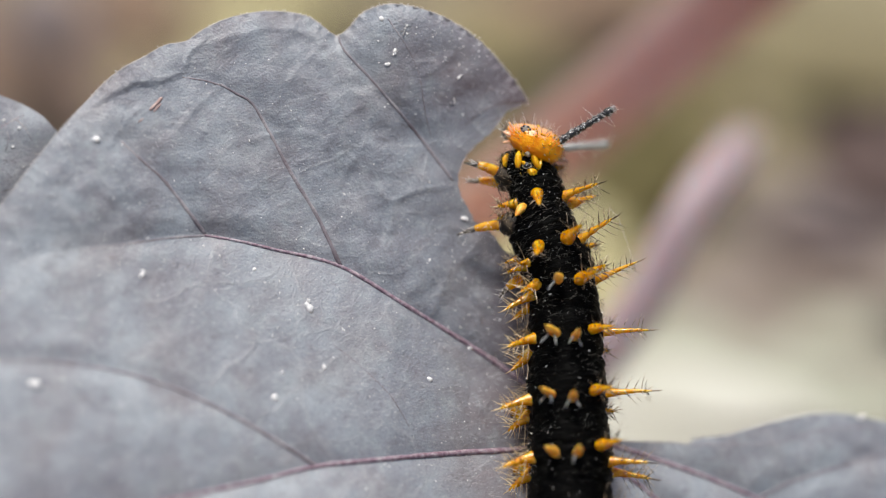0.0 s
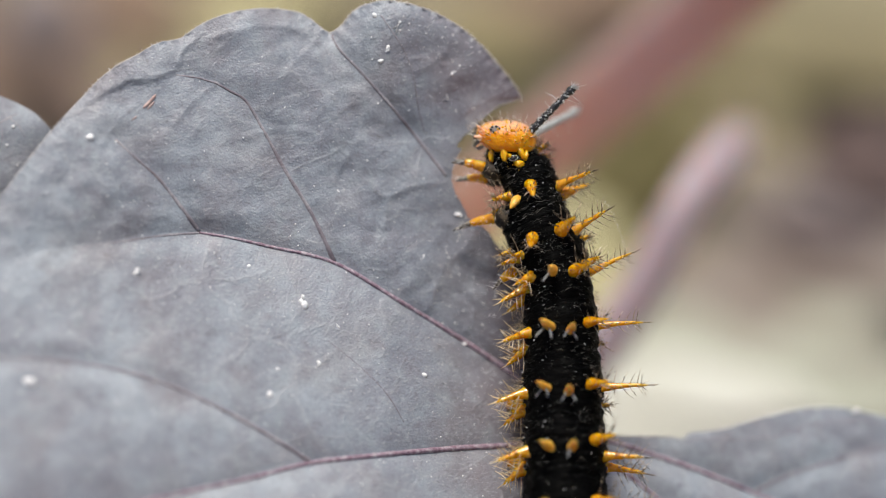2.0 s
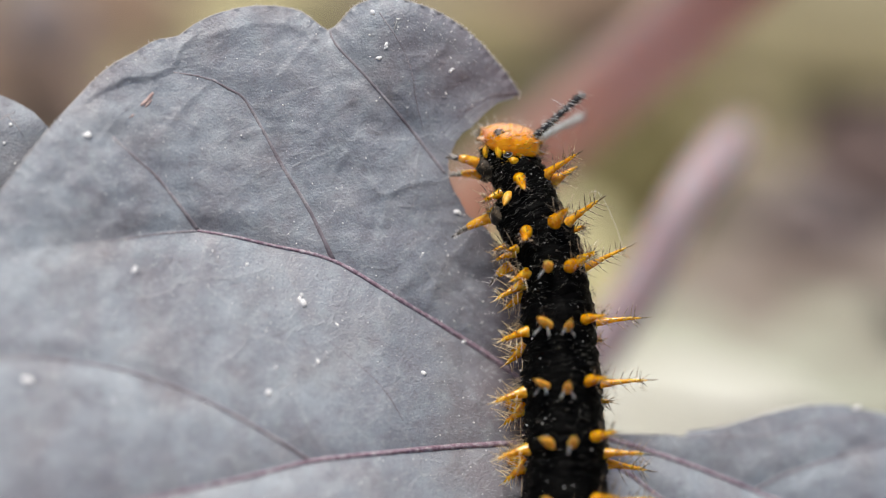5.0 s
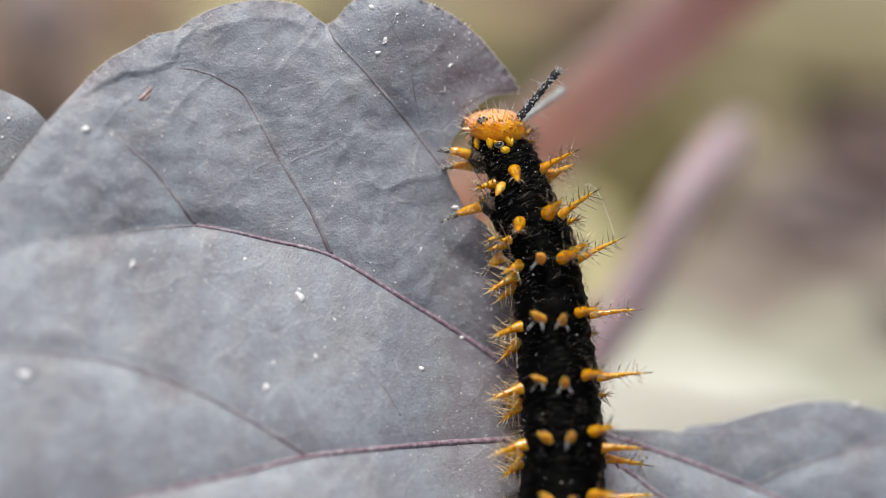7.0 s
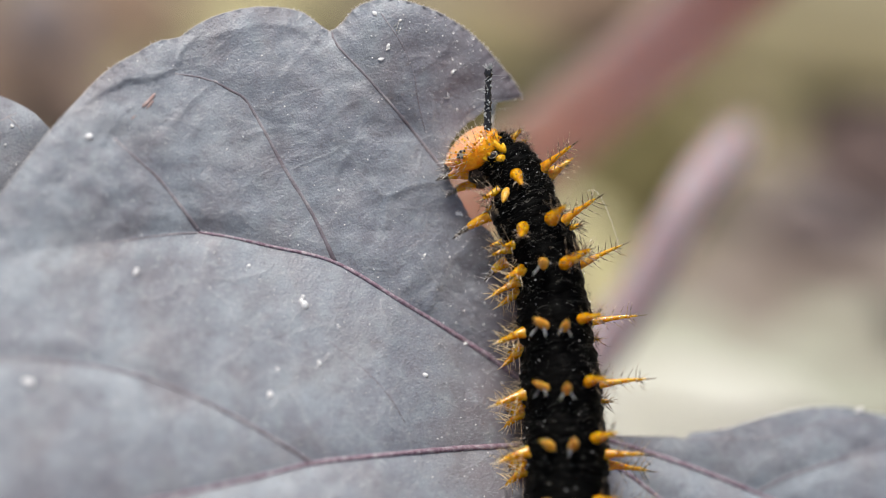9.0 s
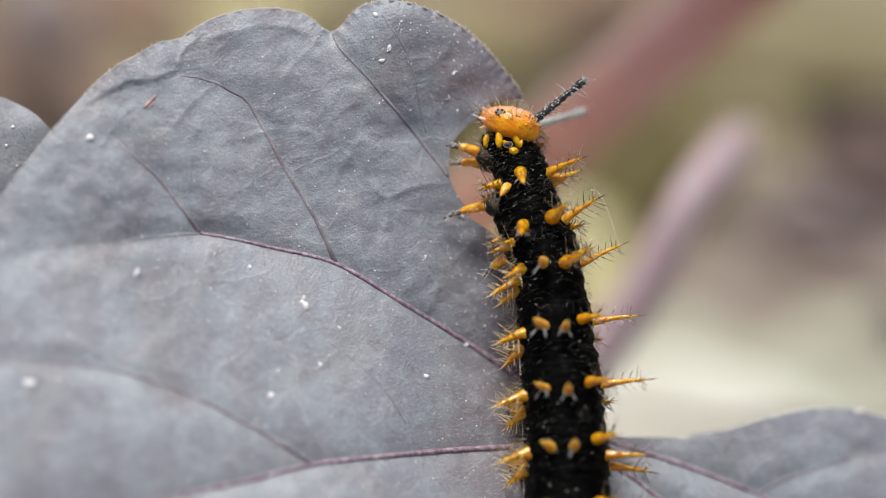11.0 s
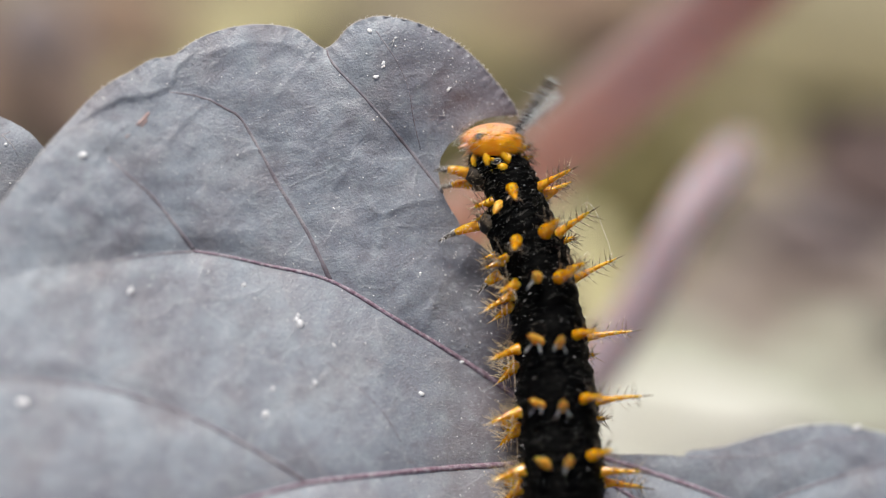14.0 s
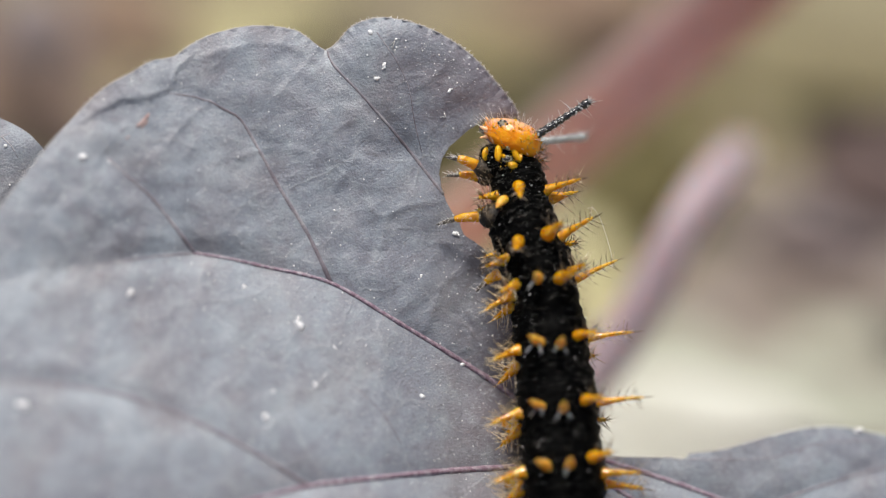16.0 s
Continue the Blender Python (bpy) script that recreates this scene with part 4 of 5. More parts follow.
def segment(name, label, radius, half, spines, seed, granules=26, fuzz=0):
    seg = part(name, skin_ring(radius, half * 1.22, seed), SKIN, caterpillar, label)
    for k, (angle, along, kind, *lean) in enumerate(spines):
        fat = 0.88 + 0.24 * ((seed * 37 + k * 53) % 17) / 17
        m = pose(0, 0, 0, 0, angle) @ pose(0, along * MM, radius * 0.93 * MM, lean[0] if lean else -4, 0, (seed * 50 + k * 77) % 40 - 20) @ Matrix.Diagonal((fat, fat, 0.5 + fat / 2, 1))
        for nm, me in SPINES[kind]:
            share(nm, me, seg, m)
    rng = random.Random(seed)
    bm, hairs = bmesh.new(), bmesh.new()
    # pale granules of the skin, also painted in place of its white glints
    for k in range(granules):
        w, y = rng.uniform(-1.5, 1.5), rng.uniform(-0.7, 0.7) * half
        c = Vector((math.sin(w) * radius * 0.97, y, math.cos(w) * radius * 0.95))
        bmesh.ops.create_icosphere(bm, subdivisions=1, radius=(0.012 + 0.04 * rng.random() ** 5) * MM, matrix=Matrix.Translation(c * MM) @ Matrix.Rotation(rng.uniform(-0.7, 0.7), 4, "Z") @ Matrix.Diagonal((1.6, 0.8, 0.8, 1)))
    for k in range(110):
        w, y = rng.uniform(-2, 2), rng.uniform(-0.85, 0.85) * half
        c = Vector((math.sin(w) * radius * 0.94, y, math.cos(w) * radius * 0.92))
        d = (Vector((c.x, 0, c.z)).normalized() + Vector((rng.uniform(-0.6, 0.6), rng.uniform(-0.8, 0.5), rng.uniform(-0.6, 0.6)))).normalized()
        tube(hairs, [c * MM, (c + d * rng.uniform(0.25, 0.55)) * MM], [0.014 * MM, 0.005 * MM], 4)
    pale = bmesh.new()
    for k in range(fuzz):
        w, y = rng.uniform(-2.2, 2.2), rng.uniform(-0.95, 0.95) * half
        turn_, s = rng.uniform(-0.5, 0.5), rng.uniform(0.25, 0.9)
        lift = rng.choice((0.02, 0.03, 0.05, 0.25))
        line = []
        for u in (0, 0.35, 0.7, 1.0):
            v, q = w + turn_ * u * s / radius * 3, y + s * u * rng.uniform(-0.5, 0.4)
            r = radius * 0.965 + lift * u + 0.02
            line.append(Vector((math.sin(v) * r, q, math.cos(v) * r * 0.97)) * MM)
        tube(pale, line, [0.012 * MM, 0.012 * MM, 0.009 * MM, 0.004 * MM], 3)
    if fuzz and seed > 3:
        tuft = bmesh.new()
        for k in range(40):
            w, y = -1.45 + rng.gauss(0, 0.22), rng.gauss(-0.05, 0.24) * half
            c = Vector((math.sin(w) * radius * 0.95, y, math.cos(w) * radius * 0.93))
            d = (Vector((-1, 0, 0.1)) + Vector((rng.uniform(-0.5, 0.5), rng.uniform(-0.9, 0.7), rng.uniform(-0.6, 0.8)))).normalized()
            s = rng.uniform(0.6, 1.7)
            tube(tuft, [c * MM, (c + d * s * 0.6) * MM, (c + d * s + Vector((-0.05, -0.15, 0))) * MM], [0.011 * MM, 0.008 * MM, 0.004 * MM], 3)
        tagged(part("side_hairs", tuft, HAIR, seg, "thin pale amber hairs along the flank"), kind="stuff")
    if fuzz:
        tagged(part("fuzz", pale, FUZZ, seg, "thin grey-brown fuzz"), kind="stuff")
    else:
        pale.free()
    tagged(part("granules", bm, GRAIN, seg, "pale granules in the skin, whitened for its glints too"), kind="stuff")
    tagged(part("fine_hairs", hairs, SKIN, seg, "fine dark hairs on the skin"), kind="stuff")
    return seg


def leg(seg, base, tip, w=0.42, hip=1.0):
    """A true leg: a dark hip, two swollen amber joints, a grey-brown foot with a claw, pale hairs."""
    b, t = Vector(base), Vector(tip)
    d = t - b
    up = Vector((0, 0.2, 0.12))

    def run(us, girth, bump=0.0):
        return tube(bmesh.new(), [(b + d * u + up * math.sin(max(0, u) * math.pi)) * MM for u in us], [w * g * (1 + bump * math.sin(i * 2.4)) * MM for i, g in enumerate(girth)], 12)

    bm = run((-0.3, -0.18, -0.06, 0.04, 0.13, 0.2, 0.23), [hip * g for g in (1.2, 1.42, 1.5, 1.42, 1.2, 0.85, 0.4)], 0.05)
    for v in bm.verts:
        v.co += Vector((0, 1, 0.4)) * (0.1 * w * hip * noise.noise(v.co * 3500)) * MM
    part("hip", bm, HIP, seg, "fuzzy dark brown hip")
    fluff, rng = bmesh.new(), random.Random(int(abs(base[0]) * 100))
    for k in range(60):
        u, a_ = rng.uniform(-0.25, 0.2), rng.uniform(-2.2, 2.2)
        side = Vector((0, math.sin(a_), math.cos(a_)))
        p = b + d * u + up * math.sin(max(0, u) * math.pi) + side * w * hip * 1.35
        v = (side + Vector((rng.uniform(-1, 0.3), rng.uniform(-0.5, 0.5), 0))).normalized() * rng.uniform(0.15, 0.4)
        tube(fluff, [p * MM, (p + v) * MM], [0.016 * MM, 0.005 * MM], 3)
    tagged(part("hip_fuzz", fluff, HAIR, seg, "short pale fuzz on the hip"), kind="stuff")
    part("leg", run((0.12, 0.2, 0.32, 0.42, 0.46, 0.56, 0.66, 0.7), (1.0, 1.14, 1.12, 0.92, 0.98, 0.9, 0.66, 0.5), 0.03), ORANGE, seg, "glossy amber leg")
    part("claw", run((0.66, 0.72, 0.82, 0.9, 0.97, 1.04), (0.55, 0.6, 0.5, 0.34, 0.24, 0.05), 0.08), CLAW, seg, "grey-brown foot with a dark claw")
    hairs, rng = bmesh.new(), random.Random(int(abs(base[1]) * 100))
    for k in range(34):
        u = rng.uniform(0.1, 1.0)
        p = b + d * u + up * math.sin(u * math.pi) + Vector((0, rng.uniform(-0.3, 0.3), 0.25)) * w
        v = (d.normalized() * rng.uniform(0.2, 1.0) + Vector((rng.uniform(-0.5, 0.2), rng.uniform(-0.8, 0.8), rng.uniform(-0.1, 0.8)))).normalized() * rng.uniform(0.3, 0.75)
        tube(hairs, [p * MM, (p + v) * MM], [0.024 * MM, 0.006 * MM], 4)
    part("leg_hairs", hairs, FIBRE, seg)


def proleg(seg, base, tip):
    b, t = Vector(base), Vector(tip)
    line = [b.lerp(t, u) for u in (-0.2, 0.1, 0.35, 0.6, 0.85, 1.0)]
    part("proleg", tube(bmesh.new(), [p * MM for p in line], [r * MM for r in (0.8, 0.8, 0.65, 0.5, 0.55, 0.35)], 14), ORANGE, seg, "stubby orange proleg")
    hairs, rng = bmesh.new(), random.Random(int(abs(base[1]) * 100 + 7))
    for k in range(18):
        p = b.lerp(t, rng.uniform(0, 1)) + Vector((rng.uniform(-0.4, 0.4), rng.uniform(-0.8, 0.8), 0.6))
        v = Vector((rng.uniform(-1, 0.1), rng.uniform(-1, 1), rng.uniform(0, 1))).normalized() * rng.uniform(0.4, 0.9)
        tube(hairs, [p * MM, (p + v) * MM], [0.022 * MM, 0.006 * MM], 4)
    part("proleg_hairs", hairs, HAIR, seg)


caterpillar = new("caterpillar")
caterpillar.matrix_basis = STAGE
tagged(caterpillar, "black spiny caterpillar with orange head feeding on the leaf edge", "caterpillar")

LEFT = [(-64, -0.4, 11, 14), (-90, -1.5, 12, 30), (-110, -0.9, 3, 20), (-126, 0.6, 4)]
FULL = [(-18, -0.4, 2, -12), (11, -0.8, 2, -12), (46, -0.1, 5, -2), (80, -0.2, 1, -4), (122, -1.2, 4)] + LEFT
t1 = segment("thorax_segment", "black first body ring with a yellow-spotted collar", 2.05, 1.05, [(80, 0.3, 4, -20), (96, -0.2, 4)], 1, 60, 200)
t2 = segment("thorax_segment", "", 2.15, 2.0, [(-23, 0.0, 10, 32), (50, -0.4, 0, -4), (72, -1.0, 5, -8), (-60, -0.6, 9, 26), (-82, -0.1, 3), (-92, -0.9, 3), (98, -0.6, 4)], 2, 70, 260)
t3 = segment("thorax_segment", "", 2.65, 2.3, [(-32, -0.75, 10, 24), (20, -0.8, 7, -8), (60, -0.9, 0, -14), (84, -1.4, 4), (-64, -1.5, 4), (-80, -1.6, 3, 2), (-98, -0.8, 4)], 3, 70, 260)
a1 = segment("abdomen_segment", "", 2.65, 2.6, [(-16, -0.6, 8, -8), (20, -0.8, 5, -2), (48, -0.4, 3, -10), (72, -0.9, 1, -14), (-60, -0.4, 12, 12), (-84, -1.0, 11, 14), (-104, -1.7, 12, 16)], 4, 60, 170)
a2 = segment("abdomen_segment", "", 2.85, 2.8, FULL, 5, 60, 130)
a3 = segment("abdomen_segment", "", 3.1, 2.85, FULL, 6, 60, 130)
a4 = segment("abdomen_segment", "", 3.2, 2.85, [(-18, -0.4, 6, -12), (11, -0.5, 8, -12), (48, 0.1, 5, -8), (80, -0.9, 0, 2), (96, -1.6, 0, 8)] + LEFT, 7, 60, 120)
TAIL = []
for k, (r, h) in enumerate(((3.2, 2.8), (3.1, 2.7), (2.9, 2.6), (2.6, 2.5), (2.2, 2.1), (1.6, 1.7))):
    TAIL.append(segment("abdomen_segment", "", r, h, FULL if k < 4 else [(-30, 0, 3), (30, 0, 3)], 8 + k, 30))
TAIL[5].data.name = "tail_ring"

# collar of the first ring: yellow bosses round its front
for w, along, wide, long, turn_ in ((-57, 0.45, 0.2, 0.5, -12), (-25, 0.3, 0.27, 0.68, -6), (11, 0.16, 0.23, 0.66, 14), (20, -0.2, 0.17, 0.4, -18), (-14, -0.05, 0.13, 0.22, 10)):
    bm = bmesh.new()
    bmesh.ops.create_icosphere(bm, subdivisions=3, radius=1)
    for v in bm.verts:
        v.co = Vector((v.co.x * wide, v.co.y * long, v.co.z * 0.3)) * (1 + 0.3 * noise.noise(v.co * 2.6 + Vector((w, 0, 0)))) * MM
    ob = part("collar_mark", bm, YELLOW, t1, "yellow-orange boss")
    ob.matrix_basis = pose(0, 0, 0, 0, w) @ pose(0, along * MM, 1.98 * MM, -10, 0, turn_)
bm = bmesh.new()
bmesh.ops.create_icosphere(bm, subdivisions=3, radius=1)
for v in bm.verts:
    v.co = Vector((v.co.x * 0.2, v.co.y * 0.24, v.co.z * 0.22)) * (1 + 0.3 * noise.noise(v.co * 2.5)) * MM
ob = part("collar_wart", bm, SOCKET, t1, "pale cream wart between the bosses")
ob.matrix_basis = pose(0, 0, 0, 0, -3) @ pose(0, 0.62 * MM, 2.04 * MM)
arc = [Vector((math.sin(radians(w)) * 1.78, 0.86 - 0.0003 * (w - 8) ** 2, math.cos(radians(w)) * 1.78)) * MM for w in range(-26, 46, 6)]
part("neck_band", tube(bmesh.new(), arc, [0.25 * MM * math.sin(math.pi * (i + 0.6) / (len(arc) + 0.2)) + 0.03 * MM for i in range(len(arc))], 10), YELLOW, t1, "yellow-orange band behind the head")
bm = bmesh.new()
for k in range(26):
    w = radians(-80 + 160 * random.random())
    c = Vector((math.sin(w) * 1.96, 0.2 + 0.6 * random.random(), math.cos(w) * 1.88))
    d = Vector((math.sin(w) * 0.8 + random.uniform(-0.3, 0.3), 0.6, math.cos(w) * 0.6)).normalized()
    tube(bm, [c * MM, (c + d * random.uniform(0.6, 1.3)) * MM], [0.03 * MM, 0.008 * MM], 4)
part("collar_bristles", bm, BRISTLE, t1)
bm = bmesh.new()
bmesh.ops.create_icosphere(bm, subdivisions=3, radius=1)
for v in bm.verts:
    v.co = Vector((v.co.x * 0.30, v.co.y * 0.17, v.co.z * 0.2)) * MM
ob = part("shield_spot", bm, HORN, t1, "glossy black oval spot")
ob.matrix_basis = pose(0, 0, 0, 0, -8) @ pose(0, -0.25 * MM, 2.06 * MM)
ring = [Vector((0.33 * math.cos(k * math.pi / 12), 0.20 * math.sin(k * math.pi / 12), 0.05)) * MM for k in range(25)]
ob = part("spot_rim", tube(bmesh.new(), ring, [0.035 * MM] * 25, 6, False), SOCKET, t1, "pale rim round the oval spot")
ob.matrix_basis = pose(0, 0, 0, 0, -8) @ pose(0, -0.25 * MM, 2.06 * MM)
bm = bmesh.new()
bmesh.ops.create_icosphere(bm, subdivisions=3, radius=1)
for v in bm.verts:
    v.co = Vector((v.co.x * 0.34, v.co.y * 0.26, v.co.z * 0.16)) * (1 + 0.5 * noise.noise(v.co * 2.5)) * MM
ob = part("shield_patch", bm, YELLOW, t1, "yellow-orange patch behind the black spot")
ob.matrix_basis = pose(0, 0, 0, 0, 2) @ pose(0, -0.75 * MM, 2.0 * MM, 0, 0, -20)
bm = bmesh.new()
for k in range(36):
    w, y = radians(random.gauss(-6, 16)), random.gauss(-0.35, 0.35)
    bmesh.ops.create_icosphere(bm, subdivisions=1, radius=random.uniform(0.02, 0.05) * MM, matrix=Matrix.Translation(Vector((math.sin(w) * 2.0, y, math.cos(w) * 1.97)) * MM))
tagged(part("shield_grains", bm, YELLOW, t1, "small amber grains round the spot"), kind="stuff")
leg(t1, (-1.85, -0.55, 0.3), (-4.6, 0.6, 0.4), 0.37, 1.35)
leg(t1, (-1.7, -1.15, -0.7), (-4.4, -0.6, -1.0), 0.33)
leg(t2, (-2.6, -1.5, -0.3), (-6.1, -1.1, -2.2), 0.37, 1.75)
leg(t3, (-2.3, -2.3, -0.2), (-4.6, -3.1, -0.7), 0.38, 1.2)
for seg_ in (a3, a4, TAIL[0], TAIL[1]):
    proleg(seg_, (-2.6, -0.6, -0.9), (-4.3, -0.9, -2.2))
    proleg(seg_, (2.0, -0.6, -2.0), (2.3, -0.7, -3.4))

strand = spline([(5.0, 0.9, 0.3), (5.4, 0.9, 0.4), (5.75, 0.2, 0.35), (5.9, -1.2, 0.2), (5.95, -2.6, 0.0), (5.8, -3.8, 0.0)], 0.2)
part("silk_strand", tube(bmesh.new(), [Vector(p) * MM for p in strand], [0.011 * MM] * len(strand), 4), FIBRE, t3, "loose pale silk strand")

# the head: x from the mouth to the crown, seen from its left side along z; a flat-topped helmet, blunt at the crown
def on_head(x, y, z):
    r = (abs(x) ** 2.5 + abs(y) ** 2.5 + abs(z) ** 2.5) ** (-1 / 2.5)
    x, y, z = x * r, y * r, z * r
    front = max(0.0, -x) ** 1.6
    tall = y * (1.2 if y > 0 else 1.42) * (1 - (0.30 if y > 0 else 0.55) * front) + 0.10 * front
    return Vector((x * 2.32 - 0.16 * y * (x > 0), tall - 0.10 * max(0.0, x) ** 2, z * 2.0 * (1 - 0.3 * front)))


bm = bmesh.new()
bmesh.ops.create_uvsphere(bm, u_segments=64, v_segments=44, radius=1)
for v in bm.verts:
    d = v.co.copy()
    seam = 1 - 0.06 * math.exp(-(d.z / 0.09) ** 2)
    n = 1 + 0.025 * noise.noise(d * 3) + 0.02 * noise.noise(d * 8) + 0.008 * noise.noise(d * 22)
    v.co = on_head(*d) * seam * n * MM
head = part("head", bm, HEAD, caterpillar, "glossy orange head capsule with a peach sheen painted on its crown")
bm = bmesh.new()
for k in range(44):
    d = Vector((random.uniform(-0.8, 0.9), random.uniform(-0.1, 0.9), random.uniform(0.2, 1))).normalized()
    bmesh.ops.create_icosphere(bm, subdivisions=2, radius=random.uniform(0.06, 0.12) * MM, matrix=Matrix.Translation(on_head(*d) * MM))
tagged(part("head_warts", bm, ORANGE, head, "small orange warts"), kind="stuff")
bm = bmesh.new()
for k in range(170):
    d = Vector((random.uniform(-0.9, 0.9), random.uniform(0.15, 0.9), random.uniform(0.2, 1))).normalized()
    bmesh.ops.create_icosphere(bm, subdivisions=1, radius=random.uniform(0.03, 0.075) * MM, matrix=Matrix.Translation(on_head(*d) * 0.995 * MM))
tagged(part("head_granules", bm, PEACH, head, "pale peach granules on the crown"), kind="stuff")
for kind_, count, label_ in ((BRISTLE, 80, "fine dark bristles"), (FIBRE, 70, "fine pale hairs")):
    bm = bmesh.new()
    for k in range(count):
        d = Vector((random.uniform(-1, 0.8), random.uniform(-0.5, 1), random.uniform(-0.6, 1))).normalized()
        c = on_head(*d) * 0.99
        out = (d + Vector((-0.3, 0.25, 0)) + Vector((random.uniform(-0.4, 0.4), random.uniform(-0.4, 0.4), 0))).normalized()
        tube(bm, [c * MM, (c + out * random.uniform(0.3, 0.95)) * MM], [0.024 * MM, 0.006 * MM], 4)
    tagged(part("head_bristles", bm, kind_, head, label_), kind="stuff")
EYE = on_head(*Vector((-0.34, 0.50, 0.80)).normalized())
bm = bmesh.new()
bmesh.ops.create_icosphere(bm, subdivisions=3, radius=1)
for v in bm.verts:
    v.co = (EYE + Vector((v.co.x * 0.42, v.co.y * 0.30, v.co.z * 0.12)) * (1 + 0.2 * noise.noise(v.co * 3))) * MM
part("eye_patch", bm, SOCKET, head, "pale grey patch among the eyes")
for k in range(6):
    w = k * 1.02 + 0.3
    bm = bmesh.new()
    bmesh.ops.create_icosphere(bm, subdivisions=2, radius=0.095 * MM)
    ob = part("eye", bm, HORN, head, "small glossy black eye")
    ob.matrix_basis = Matrix.Translation((EYE + Vector((0.32 * math.cos(w), 0.22 * math.sin(w), 0.07))) * MM)
bm = bmesh.new()
bmesh.ops.create_uvsphere(bm, u_segments=24, v_segments=16, radius=1)
for v in bm.verts:
    v.co = Vector((v.co.x * 0.46 - 2.0, v.co.y * 0.52 + 0.05, v.co.z * 0.9 - 0.05)) * (1 + 0.14 * noise.noise(v.co * 3)) * MM
part("mouthparts", bm, CLAW, head, "dark brown jaws")
for base_, bend_, girth_ in (((-1.7, -0.15, 0.9), (-0.75, 0.15, 0.2), 0.2), ((-1.6, -0.5, 0.7), (-0.6, -0.3, 0.25), 0.17), ((-1.75, 0.45, 0.85), (-0.5, 0.35, 0.1), 0.14)):
    b, d = Vector(base_), Vector(bend_)
    bm = tube(bmesh.new(), [(b + d * u) * MM for u in (-0.2, 0.2, 0.5, 0.55, 0.85, 1.0)], [girth_ * g * MM for g in (1.0, 1.0, 0.85, 0.6, 0.55, 0.15)], 10)
    part("feeler", bm, PEACH, head, "stubby pale orange feeler")


def horn(base, way, length, seed, skin=HORN):
    rng = random.Random(seed)
    b, d = Vector(base), Vector(way).normalized()
    n = 26
    line = [b + d * (length * i / n) for i in range(n + 1)]
    rad = [(0.28 - 0.09 * i / n + (0.07 if i % 3 == 0 else 0) + (0.09 if i > n - 4 else 0)) * MM for i in range(n + 1)]
    part("horn", tube(bmesh.new(), [p * MM for p in line], rad, 10), skin, head, "black knobbly horn" if skin is HORN else "knobbly far horn, painted pale for sunlight and blur")
    bumps = bmesh.new()
    for k in range(64):
        v = Vector((rng.uniform(-1, 1), rng.uniform(-1, 1), rng.uniform(-1, 1)))
        v = (v - d * v.dot(d)).normalized()
        u = (k + 1) / 64
        bmesh.ops.create_icosphere(bumps, subdivisions=1, radius=rng.uniform(0.05, 0.095) * MM, matrix=Matrix.Translation((b + d * length * u + v * (0.29 - 0.07 * u)) * MM))
    tagged(part("horn_tubercles", bumps, WART, head, "pale grey tubercles"), kind="stuff")
    hairs = bmesh.new()
    for k in range(54):
        p = b + d * length * (0.15 + 0.85 * k / 54)
        v = (Vector((rng.uniform(-1, 1), rng.uniform(-1, 1), rng.uniform(-1, 1))).normalized() + d * 0.35).normalized()
        tube(hairs, [p * MM, (p + v * rng.choice((0.35, 0.5, 0.6, 0.75, 0.9, 1.4))) * MM], [0.03 * MM, 0.007 * MM], 4)
    for k in range(14):
        v = (Vector((math.cos(k), math.sin(k), math.sin(k * 2))) * 0.8 + d).normalized()
        tube(hairs, [(b + d * length * 0.97) * MM, (b + d * length * 0.97 + v * 0.6) * MM], [0.05 * MM, 0.01 * MM], 4)
    part("horn_bristles", hairs, WART, head, "short stiff bristles")


horn((1.75, 0.45, 0.8), (0.66, 0.74, -0.03), 4.7, 1)
horn((1.8, 0.0, -1.0), (0.80, 0.36, -1.2), 7.0, 2, PALED_HORN)


# ---------------------------------------------------------------- what moves
def at(x, y, z, turn, pitch=0, roll=0):
    """A pose on the stage: millimetres, the turn in its plane, then pitch and roll along the body."""
    return pose(x * MM, y * MM, z * MM, 0, 0, turn) @ pose(0, 0, 0, pitch) @ pose(0, 0, 0, 0, roll)


for seg_, (x, y, z) in zip(TAIL, ((9.37, -19.2, 5.0), (9.24, -23.3, 5.9), (9.03, -27.1, 6.8), (8.83, -30.6, 7.6), (8.6, -33.4, 8.3), (8.4, -35.5, 8.8))):
    seg_.matrix_basis = at(x, y, z, 2, -12, -4)


